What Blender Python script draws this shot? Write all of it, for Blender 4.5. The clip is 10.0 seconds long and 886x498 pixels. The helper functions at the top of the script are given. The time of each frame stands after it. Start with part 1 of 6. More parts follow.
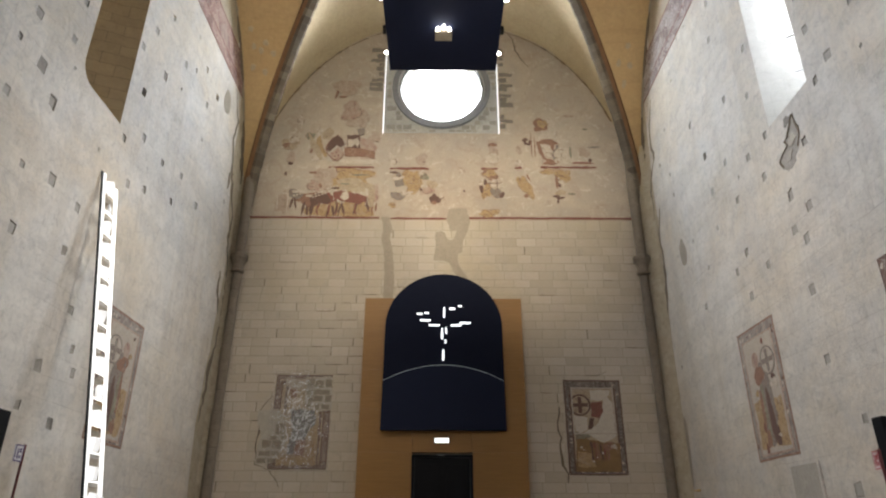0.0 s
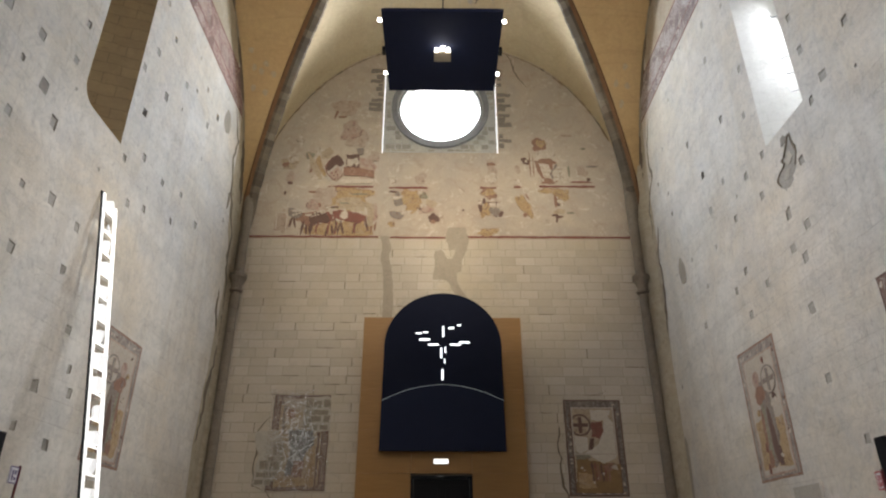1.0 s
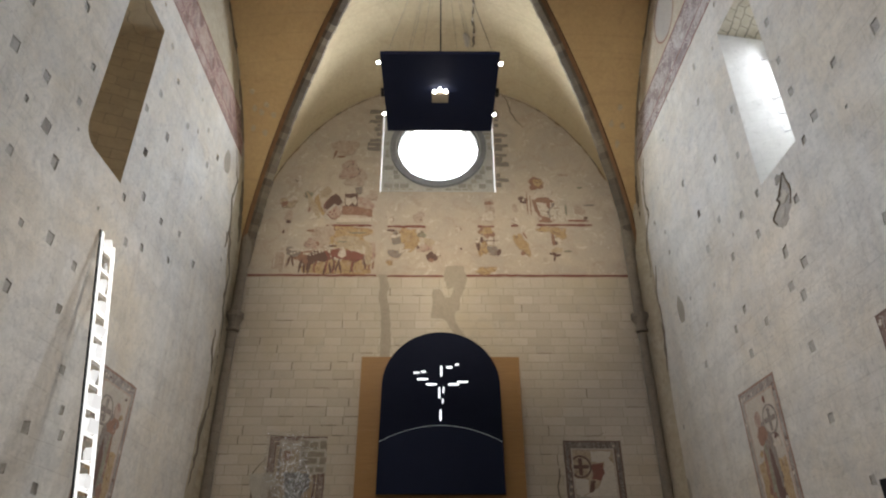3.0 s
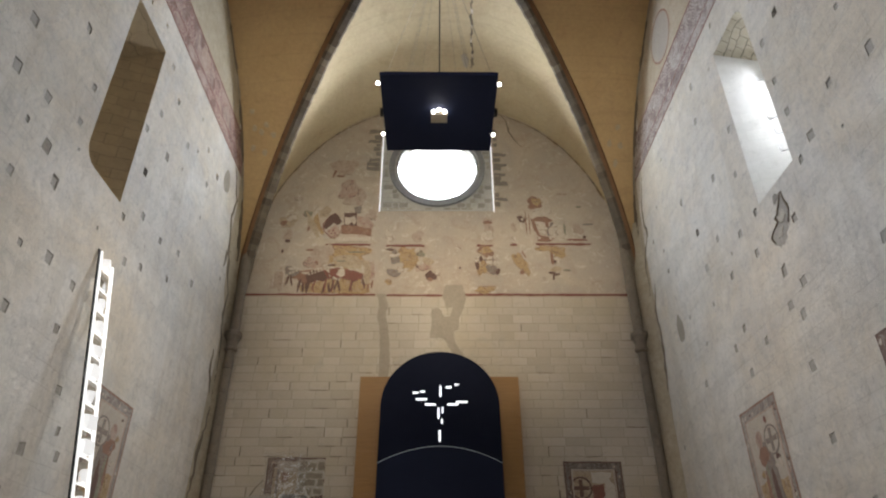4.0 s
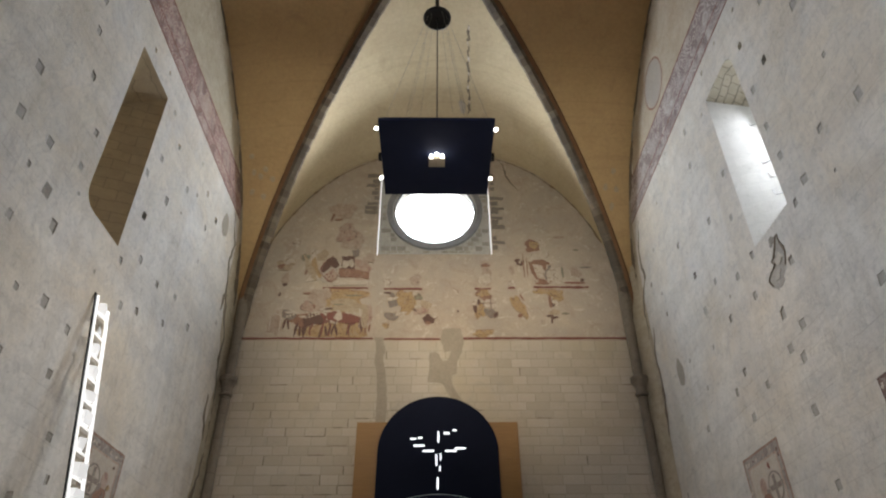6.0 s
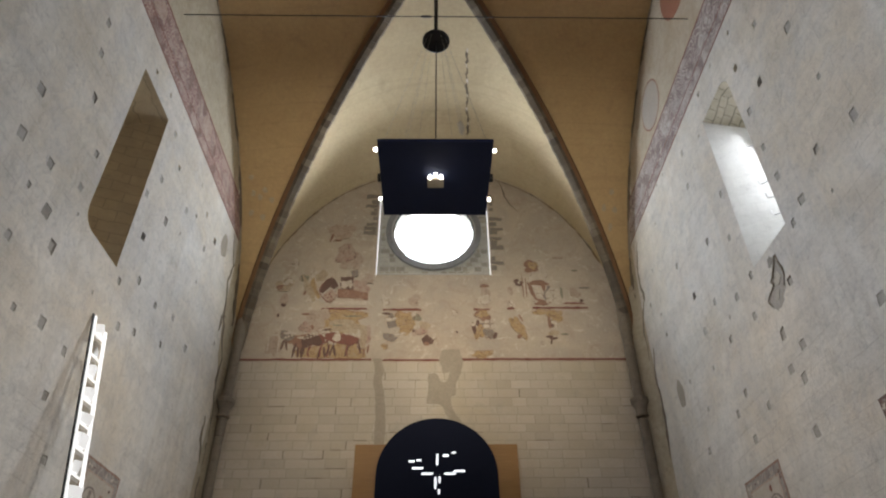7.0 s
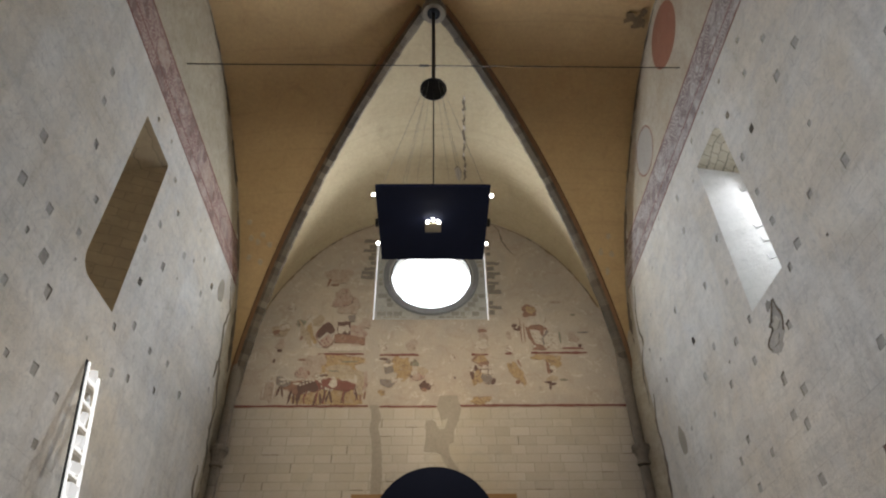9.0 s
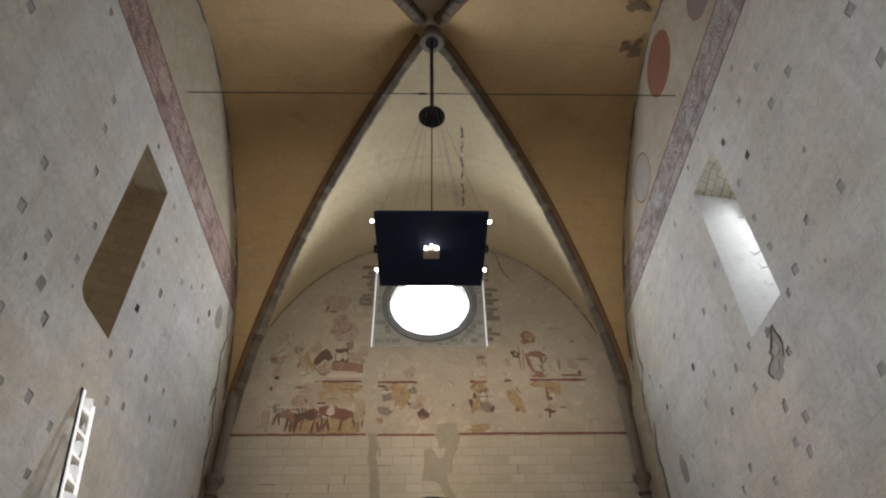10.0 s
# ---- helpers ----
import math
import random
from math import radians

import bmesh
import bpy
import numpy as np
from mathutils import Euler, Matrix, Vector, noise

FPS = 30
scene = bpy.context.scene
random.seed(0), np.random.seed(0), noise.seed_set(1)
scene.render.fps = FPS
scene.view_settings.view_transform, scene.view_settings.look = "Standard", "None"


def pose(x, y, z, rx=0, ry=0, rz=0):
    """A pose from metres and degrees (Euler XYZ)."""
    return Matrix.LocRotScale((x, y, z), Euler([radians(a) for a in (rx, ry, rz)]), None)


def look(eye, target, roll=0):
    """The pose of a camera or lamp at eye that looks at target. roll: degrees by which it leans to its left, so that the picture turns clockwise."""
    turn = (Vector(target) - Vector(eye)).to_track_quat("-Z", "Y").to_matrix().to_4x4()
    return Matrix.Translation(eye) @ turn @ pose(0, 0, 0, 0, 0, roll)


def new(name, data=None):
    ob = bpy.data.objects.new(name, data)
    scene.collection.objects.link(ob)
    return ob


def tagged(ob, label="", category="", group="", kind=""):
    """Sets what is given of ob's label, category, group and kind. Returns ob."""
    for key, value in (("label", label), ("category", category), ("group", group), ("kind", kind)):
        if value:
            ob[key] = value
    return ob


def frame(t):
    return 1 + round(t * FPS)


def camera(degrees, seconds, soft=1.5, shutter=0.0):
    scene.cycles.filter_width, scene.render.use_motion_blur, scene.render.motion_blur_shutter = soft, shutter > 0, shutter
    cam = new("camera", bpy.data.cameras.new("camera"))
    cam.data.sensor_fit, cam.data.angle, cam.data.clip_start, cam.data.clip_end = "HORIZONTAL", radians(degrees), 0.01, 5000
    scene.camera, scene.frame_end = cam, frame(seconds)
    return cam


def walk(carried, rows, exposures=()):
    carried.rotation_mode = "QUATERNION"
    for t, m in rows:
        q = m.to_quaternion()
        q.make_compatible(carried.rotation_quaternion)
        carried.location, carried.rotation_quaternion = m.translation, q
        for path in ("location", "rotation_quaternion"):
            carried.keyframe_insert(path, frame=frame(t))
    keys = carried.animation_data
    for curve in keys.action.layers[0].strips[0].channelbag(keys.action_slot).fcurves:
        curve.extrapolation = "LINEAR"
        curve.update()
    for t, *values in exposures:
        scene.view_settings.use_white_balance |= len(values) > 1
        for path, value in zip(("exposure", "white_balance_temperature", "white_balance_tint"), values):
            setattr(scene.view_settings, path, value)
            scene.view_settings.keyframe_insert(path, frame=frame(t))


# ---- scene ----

# Painted stone chapel: a standing camera tilts up the entrance wall to the vault.
EYE = 1.6
cam = camera(68.8, 10.0, soft=2.2)
walk(cam, [
        (0.0, pose(0, 0, EYE, 113.851, -0.182, -0.310)),
        (0.5, pose(0, 0, EYE, 114.668, -0.173, -0.344)),
        (1.0, pose(0, 0, EYE, 115.535, -0.090, -0.358)),
        (1.5, pose(0, 0, EYE, 116.421, -0.061, -0.393)),
        (2.0, pose(0, 0, EYE, 117.248, -0.001, -0.416)),
        (2.5, pose(0, 0, EYE, 118.087, 0.022, -0.457)),
        (4.0, pose(0, 0, EYE, 120.638, 0.145, -0.538)),
        (4.5, pose(0, 0, EYE, 121.498, 0.180, -0.555)),
        (5.0, pose(0, 0, EYE, 122.516, 0.233, -0.589)),
        (5.5, pose(0, 0, EYE, 123.541, 0.281, -0.629)),
        (7.0, pose(0, 0, EYE, 126.276, 0.409, -0.719)),
        (7.5, pose(0, 0, EYE, 127.313, 0.466, -0.750)),
        (8.0, pose(0, 0, EYE, 128.251, 0.517, -0.767)),
        (8.5, pose(0, 0, EYE, 129.093, 0.550, -0.805)),
        (9.0, pose(0, 0, EYE, 130.211, 0.612, -0.837)),
        (9.5, pose(0, 0, EYE, 131.630, 0.712, -0.872)),
        (10.0, pose(0, 0, EYE, 132.541, 0.752, -0.904)),
], exposures=[(0.0, 0.37), (1.0, 0.27), (2.0, 0.12), (4.0, 0.03), (5.5, -0.10), (8.5, -0.18), (10.0, -0.42)])

# ---- light ----
END, WL, WR, TOP = 18.0, -6.3, 6.45, 20.4      # entrance wall, side walls, wall tops
BAY, HALF = 9.8, 8.2                            # centre and half length of the vaulted bay
BACK = BAY - 3 * HALF                           # rear wall of the second bay

world = bpy.data.worlds.new("sky")
scene.world = world
world.use_nodes = True
wn = world.node_tree.nodes
sky = wn.new("ShaderNodeTexSky")
sky.sky_type, sky.sun_disc = "NISHITA", False
sky.sun_elevation, sky.sun_rotation = radians(48), radians(120)
wn["Background"].inputs[1].default_value = 0.12
world.node_tree.links.new(sky.outputs[0], wn["Background"].inputs[0])


def lamp(name, kind, m, power, colour, **kw):
    data = bpy.data.lights.new(name, kind)
    data.energy, data.color = power, colour
    if kind == "AREA":
        data.shape, data.size, data.size_y = "RECTANGLE", kw["size"][0], kw["size"][1]
    if kind == "SPOT":
        data.spot_size, data.spot_blend, data.shadow_soft_size = radians(kw["cone"]), kw["blend"], kw["soft"]
    if kind == "POINT":
        data.shadow_soft_size = kw["soft"]
    ob = new(name, data)
    ob.matrix_world = m
    return ob


sun = lamp("sun", "SUN", look((20, 10, 30), (0, 14, 0)), 2.5, (1.0, 0.95, 0.86))
sun.data.angle = radians(0.5)

DAY = (0.84, 0.88, 1.0)
WARM = (1.0, 0.77, 0.50)


def daylight(eye, target, power, size, colour=DAY, spread=150):
    """Area lamp for sky light, in a seen window or an added unseen one."""
    ob = lamp("window_light", "AREA", look(eye, target), power, colour, size=size)
    ob.data.spread = radians(spread)


# daylight in the two seen windows, and added lamps in an unseen bay behind
daylight((WR + 0.97, 9.85, 11.2), (WR - 3, 9.95, 10.2), 64, (0.8, 2.9), spread=170)
# Pair of unseen rear lamps, added to brighten the side walls.
daylight((WL + 0.15, BAY - 2 * HALF, 9.2), (6.4, 7.6, 7.0), 215, (1.6, 4.0), spread=62)
daylight((WR - 0.15, BAY - 2 * HALF, 9.2), (-6.3, 8.6, 4.8), 90, (1.6, 4.0), spread=58)
daylight((0, END + 0.10, 15.65), (0, 3, 7.8), 1040, (2.0, 2.0), (0.78, 0.87, 1.0), spread=158)

# ---- materials ----


class Nodes:
    """A small builder of node materials."""

    def __init__(self, name, rough=0.8, metal=0.0, scale=1.0):
        self.mat = bpy.data.materials.new(name)
        self.mat.use_nodes = True
        self.t = self.mat.node_tree
        self.p = self.t.nodes["Principled BSDF"]
        self.p.inputs["Roughness"].default_value = rough
        self.p.inputs["Metallic"].default_value = metal
        self.co = self.t.nodes.new("ShaderNodeNewGeometry").outputs["Position"]

    def node(self, kind, **inputs):
        n = self.t.nodes.new("ShaderNode" + kind)
        for k, v in inputs.items():
            key = k.replace("_", " ")
            if isinstance(v, bpy.types.NodeSocket):
                self.t.links.new(v, n.inputs[key])
            else:
                n.inputs[key].default_value = v
        return n

    def noise(self, scale, detail=5.0, rough=0.6, distort=0.0, vector=None):
        return self.node("TexNoise", Vector=vector or self.co, Scale=scale, Detail=detail, Roughness=rough, Distortion=distort).outputs["Fac"]

    def ramp(self, fac, *stops):
        r = self.t.nodes.new("ShaderNodeValToRGB")
        e = r.color_ramp.elements
        while len(e) < len(stops):
            e.new(0.5)
        for el, (pos, c) in zip(e, stops):
            el.position = pos
            el.color = (*c, 1) if isinstance(c, tuple) else (c, c, c, 1)
        self.t.links.new(fac, r.inputs[0])
        return r.outputs[0]

    def mix(self, fac, a, b, mode="MIX"):
        n = self.t.nodes.new("ShaderNodeMix")
        n.data_type, n.blend_type = "RGBA", mode
        for sock, v in ((n.inputs[0], fac), (n.inputs[6], a), (n.inputs[7], b)):
            if isinstance(v, bpy.types.NodeSocket):
                self.t.links.new(v, sock)
            elif isinstance(v, tuple):
                sock.default_value = (*v, 1)
            else:
                sock.default_value = v
        return n.outputs[2]

    def turned(self, rx=0, ry=0, rz=0, scale=(1, 1, 1)):
        n = self.t.nodes.new("ShaderNodeMapping")
        n.inputs["Rotation"].default_value = (radians(rx), radians(ry), radians(rz))
        n.inputs["Scale"].default_value = scale
        self.t.links.new(self.co, n.inputs[0])
        return n.outputs[0]

    def done(self, colour, bump=None, height=0.02, strength=0.5, rough=None):
        if isinstance(colour, tuple):
            self.p.inputs["Base Color"].default_value = (*colour, 1)
        else:
            self.t.links.new(colour, self.p.inputs["Base Color"])
        if bump is not None:
            b = self.node("Bump", Height=bump, Strength=strength, Distance=height)
            self.t.links.new(b.outputs[0], self.p.inputs["Normal"])
        if rough is not None:
            self.t.links.new(rough, self.p.inputs["Roughness"])
        return self.mat


def limewash(name, swap, light, warm, grey):
    """Worn limewash over ashlar: warm and grey clouds, faint block joints, drips and specks."""
    n = Nodes(name, 0.9)
    clouds = n.ramp(n.noise(0.35, 6, 0.62, 0.4), (0.40, 0.0), (0.60, 1.0))
    c = n.mix(clouds, light, warm)
    g = n.ramp(n.noise(0.8, 8, 0.7, 0.8), (0.47, 0.0), (0.68, 0.6))
    c = n.mix(g, c, grey)
    lift = n.ramp(n.noise(1.0, 5, 0.6, 0.5, n.turned(scale=(0.28, 0.28, 1.25))), (0.44, 0.93), (0.50, 1.0), (0.60, 1.03))
    c = n.mix(1.0, c, lift, "MULTIPLY")
    run = n.ramp(n.noise(1.0, 5, 0.6, 0.4, n.turned(scale=(1.9, 1.9, 0.22))), (0.50, 0.0), (0.66, 0.40))
    c = n.mix(run, c, tuple(v * 0.80 for v in warm))
    vein = n.ramp(n.noise(0.9, 5, 0.62, 1.8), (0.475, 0.0), (0.493, 0.20), (0.507, 0.20), (0.53, 0.0))
    c = n.mix(vein, c, tuple(v * 0.72 for v in grey))
    wob = n.node("VectorMath")
    wob.operation = "ADD"
    n.t.links.new(swap(n), wob.inputs[0])
    soft = n.node("TexNoise", Vector=n.co, Scale=1.3)
    sc = n.node("VectorMath")
    sc.operation = "SCALE"
    n.t.links.new(soft.outputs["Color"], sc.inputs[0])
    sc.inputs["Scale"].default_value = 0.10
    n.t.links.new(sc.outputs[0], wob.inputs[1])
    brick = n.node("TexBrick", Vector=wob.outputs[0], Color1=(1, 1, 1, 1), Color2=(0.93, 0.93, 0.93, 1), Mortar=(0.74, 0.72, 0.69, 1), Scale=1.0)
    brick.inputs["Mortar Size"].default_value = 0.010
    brick.inputs["Mortar Smooth"].default_value = 0.6
    brick.inputs["Brick Width"].default_value = 0.78
    brick.inputs["Row Height"].default_value = 0.36
    show = n.ramp(n.noise(0.5, 4, 0.6), (0.40, 0.05), (0.62, 0.75))
    c = n.mix(show, c, n.mix(1.0, c, brick.outputs["Color"], "MULTIPLY"))
    chips = n.ramp(n.noise(5.5, 6, 0.75, 1.2), (0.575, 0.0), (0.66, 0.5))
    c = n.mix(chips, c, (0.34, 0.31, 0.27))
    blot = n.ramp(n.noise(3.6, 9, 0.74, 0.9), (0.37, 0.87), (0.50, 1.0), (0.65, 1.04))
    c = n.mix(1.0, c, blot, "MULTIPLY")
    scuff = n.ramp(n.noise(11.0, 5, 0.75), (0.32, 0.91), (0.50, 1.0), (0.70, 1.05))
    c = n.mix(1.0, c, scuff, "MULTIPLY")
    return n.done(c, n.noise(7.0, 8, 0.75), 0.03, 0.55)


def side_uv(n):
    s = n.node("SeparateXYZ", Vector=n.co)
    return n.node("CombineXYZ", X=s.outputs["Y"], Y=s.outputs["Z"]).outputs[0]


M = {}
M["wash_left"] = limewash("limewash_grey_white", side_uv, (0.60, 0.56, 0.495), (0.56, 0.49, 0.39), (0.49, 0.475, 0.45))
M["wash_right"] = limewash("limewash_warm_white", side_uv, (0.60, 0.565, 0.505), (0.56, 0.495, 0.40), (0.48, 0.465, 0.44))


def mottled(name, a, b, dark, scale=1.2, rough=0.9, bump=0.02, fine=18.0):
    n = Nodes(name, rough)
    c = n.mix(n.ramp(n.noise(scale, 7, 0.68, 0.5), (0.36, 0.0), (0.66, 1.0)), a, b)
    c = n.mix(n.ramp(n.noise(scale * 3.1, 6, 0.7, 0.9), (0.56, 0.0), (0.72, 0.7)), c, dark)
    c = n.mix(1.0, c, n.ramp(n.noise(fine, 3, 0.7), (0.28, 0.86), (0.72, 1.08)), "MULTIPLY")
    return n.done(c, n.noise(fine * 0.5, 8, 0.72), bump, 0.5)




def lunette_plaster():
    n = Nodes("old_fresco_plaster", 0.92)
    c = n.mix(n.ramp(n.noise(0.6, 7, 0.68, 0.6), (0.36, 0.0), (0.64, 1.0)), (0.49, 0.405, 0.31), (0.42, 0.355, 0.285))
    c = n.mix(n.ramp(n.noise(1.7, 8, 0.72, 1.2), (0.50, 0.0), (0.66, 0.7)), c, (0.39, 0.30, 0.22))
    c = n.mix(n.ramp(n.noise(3.2, 8, 0.76, 1.0), (0.565, 0.0), (0.615, 0.75)), c, (0.57, 0.50, 0.405))
    c = n.mix(n.ramp(n.noise(5.0, 7, 0.76, 1.2), (0.61, 0.0), (0.67, 0.6)), c, (0.31, 0.245, 0.19))
    c = n.mix(1.0, c, n.ramp(n.noise(18, 3, 0.7), (0.28, 0.90), (0.72, 1.06)), "MULTIPLY")
    return n.done(c, n.noise(6.0, 8, 0.72), 0.03, 0.5)


M["plaster_end"] = lunette_plaster()


def web_plaster(name, a, b, dark, stain):
    """Old vault plaster: faint courses, cloudy stains, pale scuffs."""
    n = Nodes(name, 0.92)
    c = n.mix(n.ramp(n.noise(0.4, 7, 0.66, 0.6), (0.38, 0.0), (0.64, 1.0)), a, b)
    c = n.mix(n.ramp(n.noise(1.5, 7, 0.7, 0.9), (0.54, 0.0), (0.74, 0.6)), c, dark)
    c = n.mix(n.ramp(n.noise(0.7, 8, 0.72, 1.2), (0.60, 0.0), (0.70, 0.45)), c, stain)
    course = n.ramp(n.noise(1.0, 2, 0.5, 0.0, n.turned(scale=(0.03, 1.35, 0.03))), (0.485, 0.0), (0.493, 0.13), (0.499, 0.13), (0.507, 0.0))
    c = n.mix(course, c, tuple(v * 0.55 for v in dark))
    c = n.mix(n.ramp(n.noise(4.5, 5, 0.75, 1.6), (0.66, 0.0), (0.73, 0.5)), c, tuple(min(1, v * 1.3) for v in a))
    c = n.mix(1.0, c, n.ramp(n.noise(9.0, 4, 0.7), (0.3, 0.90), (0.7, 1.06)), "MULTIPLY")
    return n.done(c, n.noise(4.0, 8, 0.72), 0.02, 0.45)


M["vault"] = web_plaster("vault_plaster", (0.53, 0.36, 0.175), (0.48, 0.32, 0.15), (0.41, 0.27, 0.13), (0.35, 0.23, 0.115))
M["vault_pale"] = web_plaster("pale_vault_plaster", (0.47, 0.375, 0.23), (0.43, 0.335, 0.20), (0.375, 0.285, 0.165), (0.32, 0.245, 0.14))


def rib_stone():
    """Grey-brown rib stones, each a little lighter or darker."""
    n = Nodes("grey_rib_stone", 0.9)
    rnd = n.node("ObjectInfo").outputs["Random"]
    c = n.ramp(rnd, (0.0, (0.088, 0.066, 0.043)), (0.4, (0.138, 0.105, 0.069)), (0.75, (0.165, 0.128, 0.086)), (1.0, (0.21, 0.166, 0.115)))
    c = n.mix(n.ramp(n.noise(0.55, 4, 0.6), (0.46, 0.0), (0.60, 0.6)), c, (0.085, 0.072, 0.058))
    c = n.mix(n.ramp(n.noise(6.0, 6, 0.7, 0.8), (0.54, 0.0), (0.70, 0.6)), c, (0.06, 0.048, 0.035))
    return n.done(c, n.noise(9.0, 8, 0.72), 0.03, 0.6)


M["rib"] = rib_stone()
M["rib_joint"] = mottled("dark_rib_mortar", (0.10, 0.08, 0.056), (0.13, 0.104, 0.074), (0.06, 0.048, 0.034), 4.0)
M["rib_paint"] = mottled("brown_painted_fillet", (0.225, 0.115, 0.052), (0.18, 0.092, 0.043), (0.115, 0.072, 0.046), 1.6)
M["shaft"] = mottled("grey_shaft_stone", (0.215, 0.175, 0.13), (0.165, 0.137, 0.10), (0.10, 0.082, 0.06), 3.4)
M["mortar"] = mottled("lime_mortar", (0.40, 0.345, 0.26), (0.35, 0.30, 0.225), (0.23, 0.195, 0.145), 1.4)
# Hole sides darker than the filling, so shallow holes keep a dark rim.
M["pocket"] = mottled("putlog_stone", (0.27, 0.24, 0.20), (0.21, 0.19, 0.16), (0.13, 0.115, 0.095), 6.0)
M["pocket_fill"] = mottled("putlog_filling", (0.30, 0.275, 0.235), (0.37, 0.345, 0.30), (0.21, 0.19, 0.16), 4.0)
M["bare_plaster"] = mottled("bare_corner_plaster", (0.36, 0.30, 0.205), (0.43, 0.365, 0.265), (0.19, 0.15, 0.10), 2.6, bump=0.06, fine=8.0)
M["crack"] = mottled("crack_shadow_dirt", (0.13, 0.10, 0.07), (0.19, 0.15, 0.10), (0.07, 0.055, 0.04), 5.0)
M["upper_plaster"] = mottled("beige_grey_upper_plaster", (0.45, 0.385, 0.295), (0.36, 0.285, 0.195), (0.27, 0.195, 0.125), 0.75, bump=0.04, fine=10.0)
M["patch"] = mottled("grey_render_patch", (0.37, 0.315, 0.24), (0.34, 0.29, 0.22), (0.30, 0.255, 0.195), 3.0)
M["stain"] = mottled("damp_stain", (0.33, 0.285, 0.22), (0.27, 0.235, 0.185), (0.20, 0.17, 0.135), 4.0)
M["damp_and_seam"] = mottled("brown_damp_and_seam", (0.19, 0.125, 0.065), (0.25, 0.17, 0.09), (0.13, 0.088, 0.05), 3.0)
M["rubble"] = mottled("rubble_stone", (0.30, 0.255, 0.19), (0.23, 0.20, 0.15), (0.17, 0.145, 0.11), 3.0)
M["recess"] = mottled("pale_recess_rubble", (0.50, 0.48, 0.43), (0.42, 0.40, 0.36), (0.28, 0.265, 0.235), 3.2)
M["ring_grey"] = mottled("grey_moulded_ring", (0.25, 0.25, 0.255), (0.21, 0.21, 0.215), (0.16, 0.16, 0.165), 3.0)
M["ring_pale"] = mottled("pale_ring_moulding", (0.45, 0.445, 0.43), (0.39, 0.385, 0.375), (0.30, 0.295, 0.285), 3.0)
M["toothing"] = mottled("grey_brick_ends", (0.25, 0.215, 0.175), (0.20, 0.175, 0.145), (0.15, 0.13, 0.105), 5.0)
M["floor"] = mottled("stone_floor", (0.20, 0.155, 0.115), (0.16, 0.12, 0.09), (0.11, 0.085, 0.065), 0.9, 0.6)
M["disc_violet"] = mottled("faded_violet_disc", (0.25, 0.185, 0.165), (0.21, 0.155, 0.14), (0.27, 0.14, 0.095), 1.8)
M["disc_grey"] = mottled("faded_grey_disc", (0.38, 0.33, 0.27), (0.33, 0.29, 0.25), (0.28, 0.23, 0.19), 1.8)


def reveal(name, a, b, dark, joint, flat=False):
    """Dressed stone of a window's splay with thin uneven joints."""
    n = Nodes(name, 0.9)
    c = n.mix(n.ramp(n.noise(2.0, 7, 0.7, 0.6), (0.38, 0.0), (0.66, 1.0)), a, b)
    c = n.mix(n.ramp(n.noise(6.0, 6, 0.7, 0.9), (0.57, 0.0), (0.72, 0.7)), c, dark)
    s = n.node("SeparateXYZ", Vector=n.co)
    w = n.noise(1.7, 3, 0.5)
    add = n.node("Math")
    add.operation = "MULTIPLY_ADD"
    n.t.links.new(w, add.inputs[0])
    add.inputs[1].default_value = 0.25
    n.t.links.new(s.outputs["X" if flat else "Z"], add.inputs[2])
    uv = n.node("CombineXYZ", X=s.outputs["Y" if flat else "X"], Y=add.outputs[0]).outputs[0]
    br = n.node("TexBrick", Vector=uv, Color1=(1, 1, 1, 1), Color2=(0.9, 0.9, 0.9, 1), Mortar=(joint, joint, joint, 1), Scale=1.0)
    br.inputs["Mortar Size"].default_value = 0.009
    br.inputs["Brick Width"].default_value = 0.3 if flat else 0.55
    br.inputs["Row Height"].default_value = 0.16 if flat else 0.26
    c = n.mix(1.0, c, br.outputs["Color"], "MULTIPLY")
    return n.done(c, n.noise(9, 8, 0.72), 0.03, 0.5)


M["reveal"] = reveal("bare_reveal_stone", (0.44, 0.335, 0.195), (0.37, 0.28, 0.165), (0.22, 0.165, 0.10), 0.68)
M["lintel"] = reveal("pale_lintel_stone", (0.50, 0.45, 0.34), (0.43, 0.38, 0.28), (0.30, 0.26, 0.18), 0.4, True)
M["reveal_white"] = reveal("whitewashed_reveal", (0.70, 0.69, 0.64), (0.62, 0.61, 0.56), (0.46, 0.45, 0.41), 0.9)


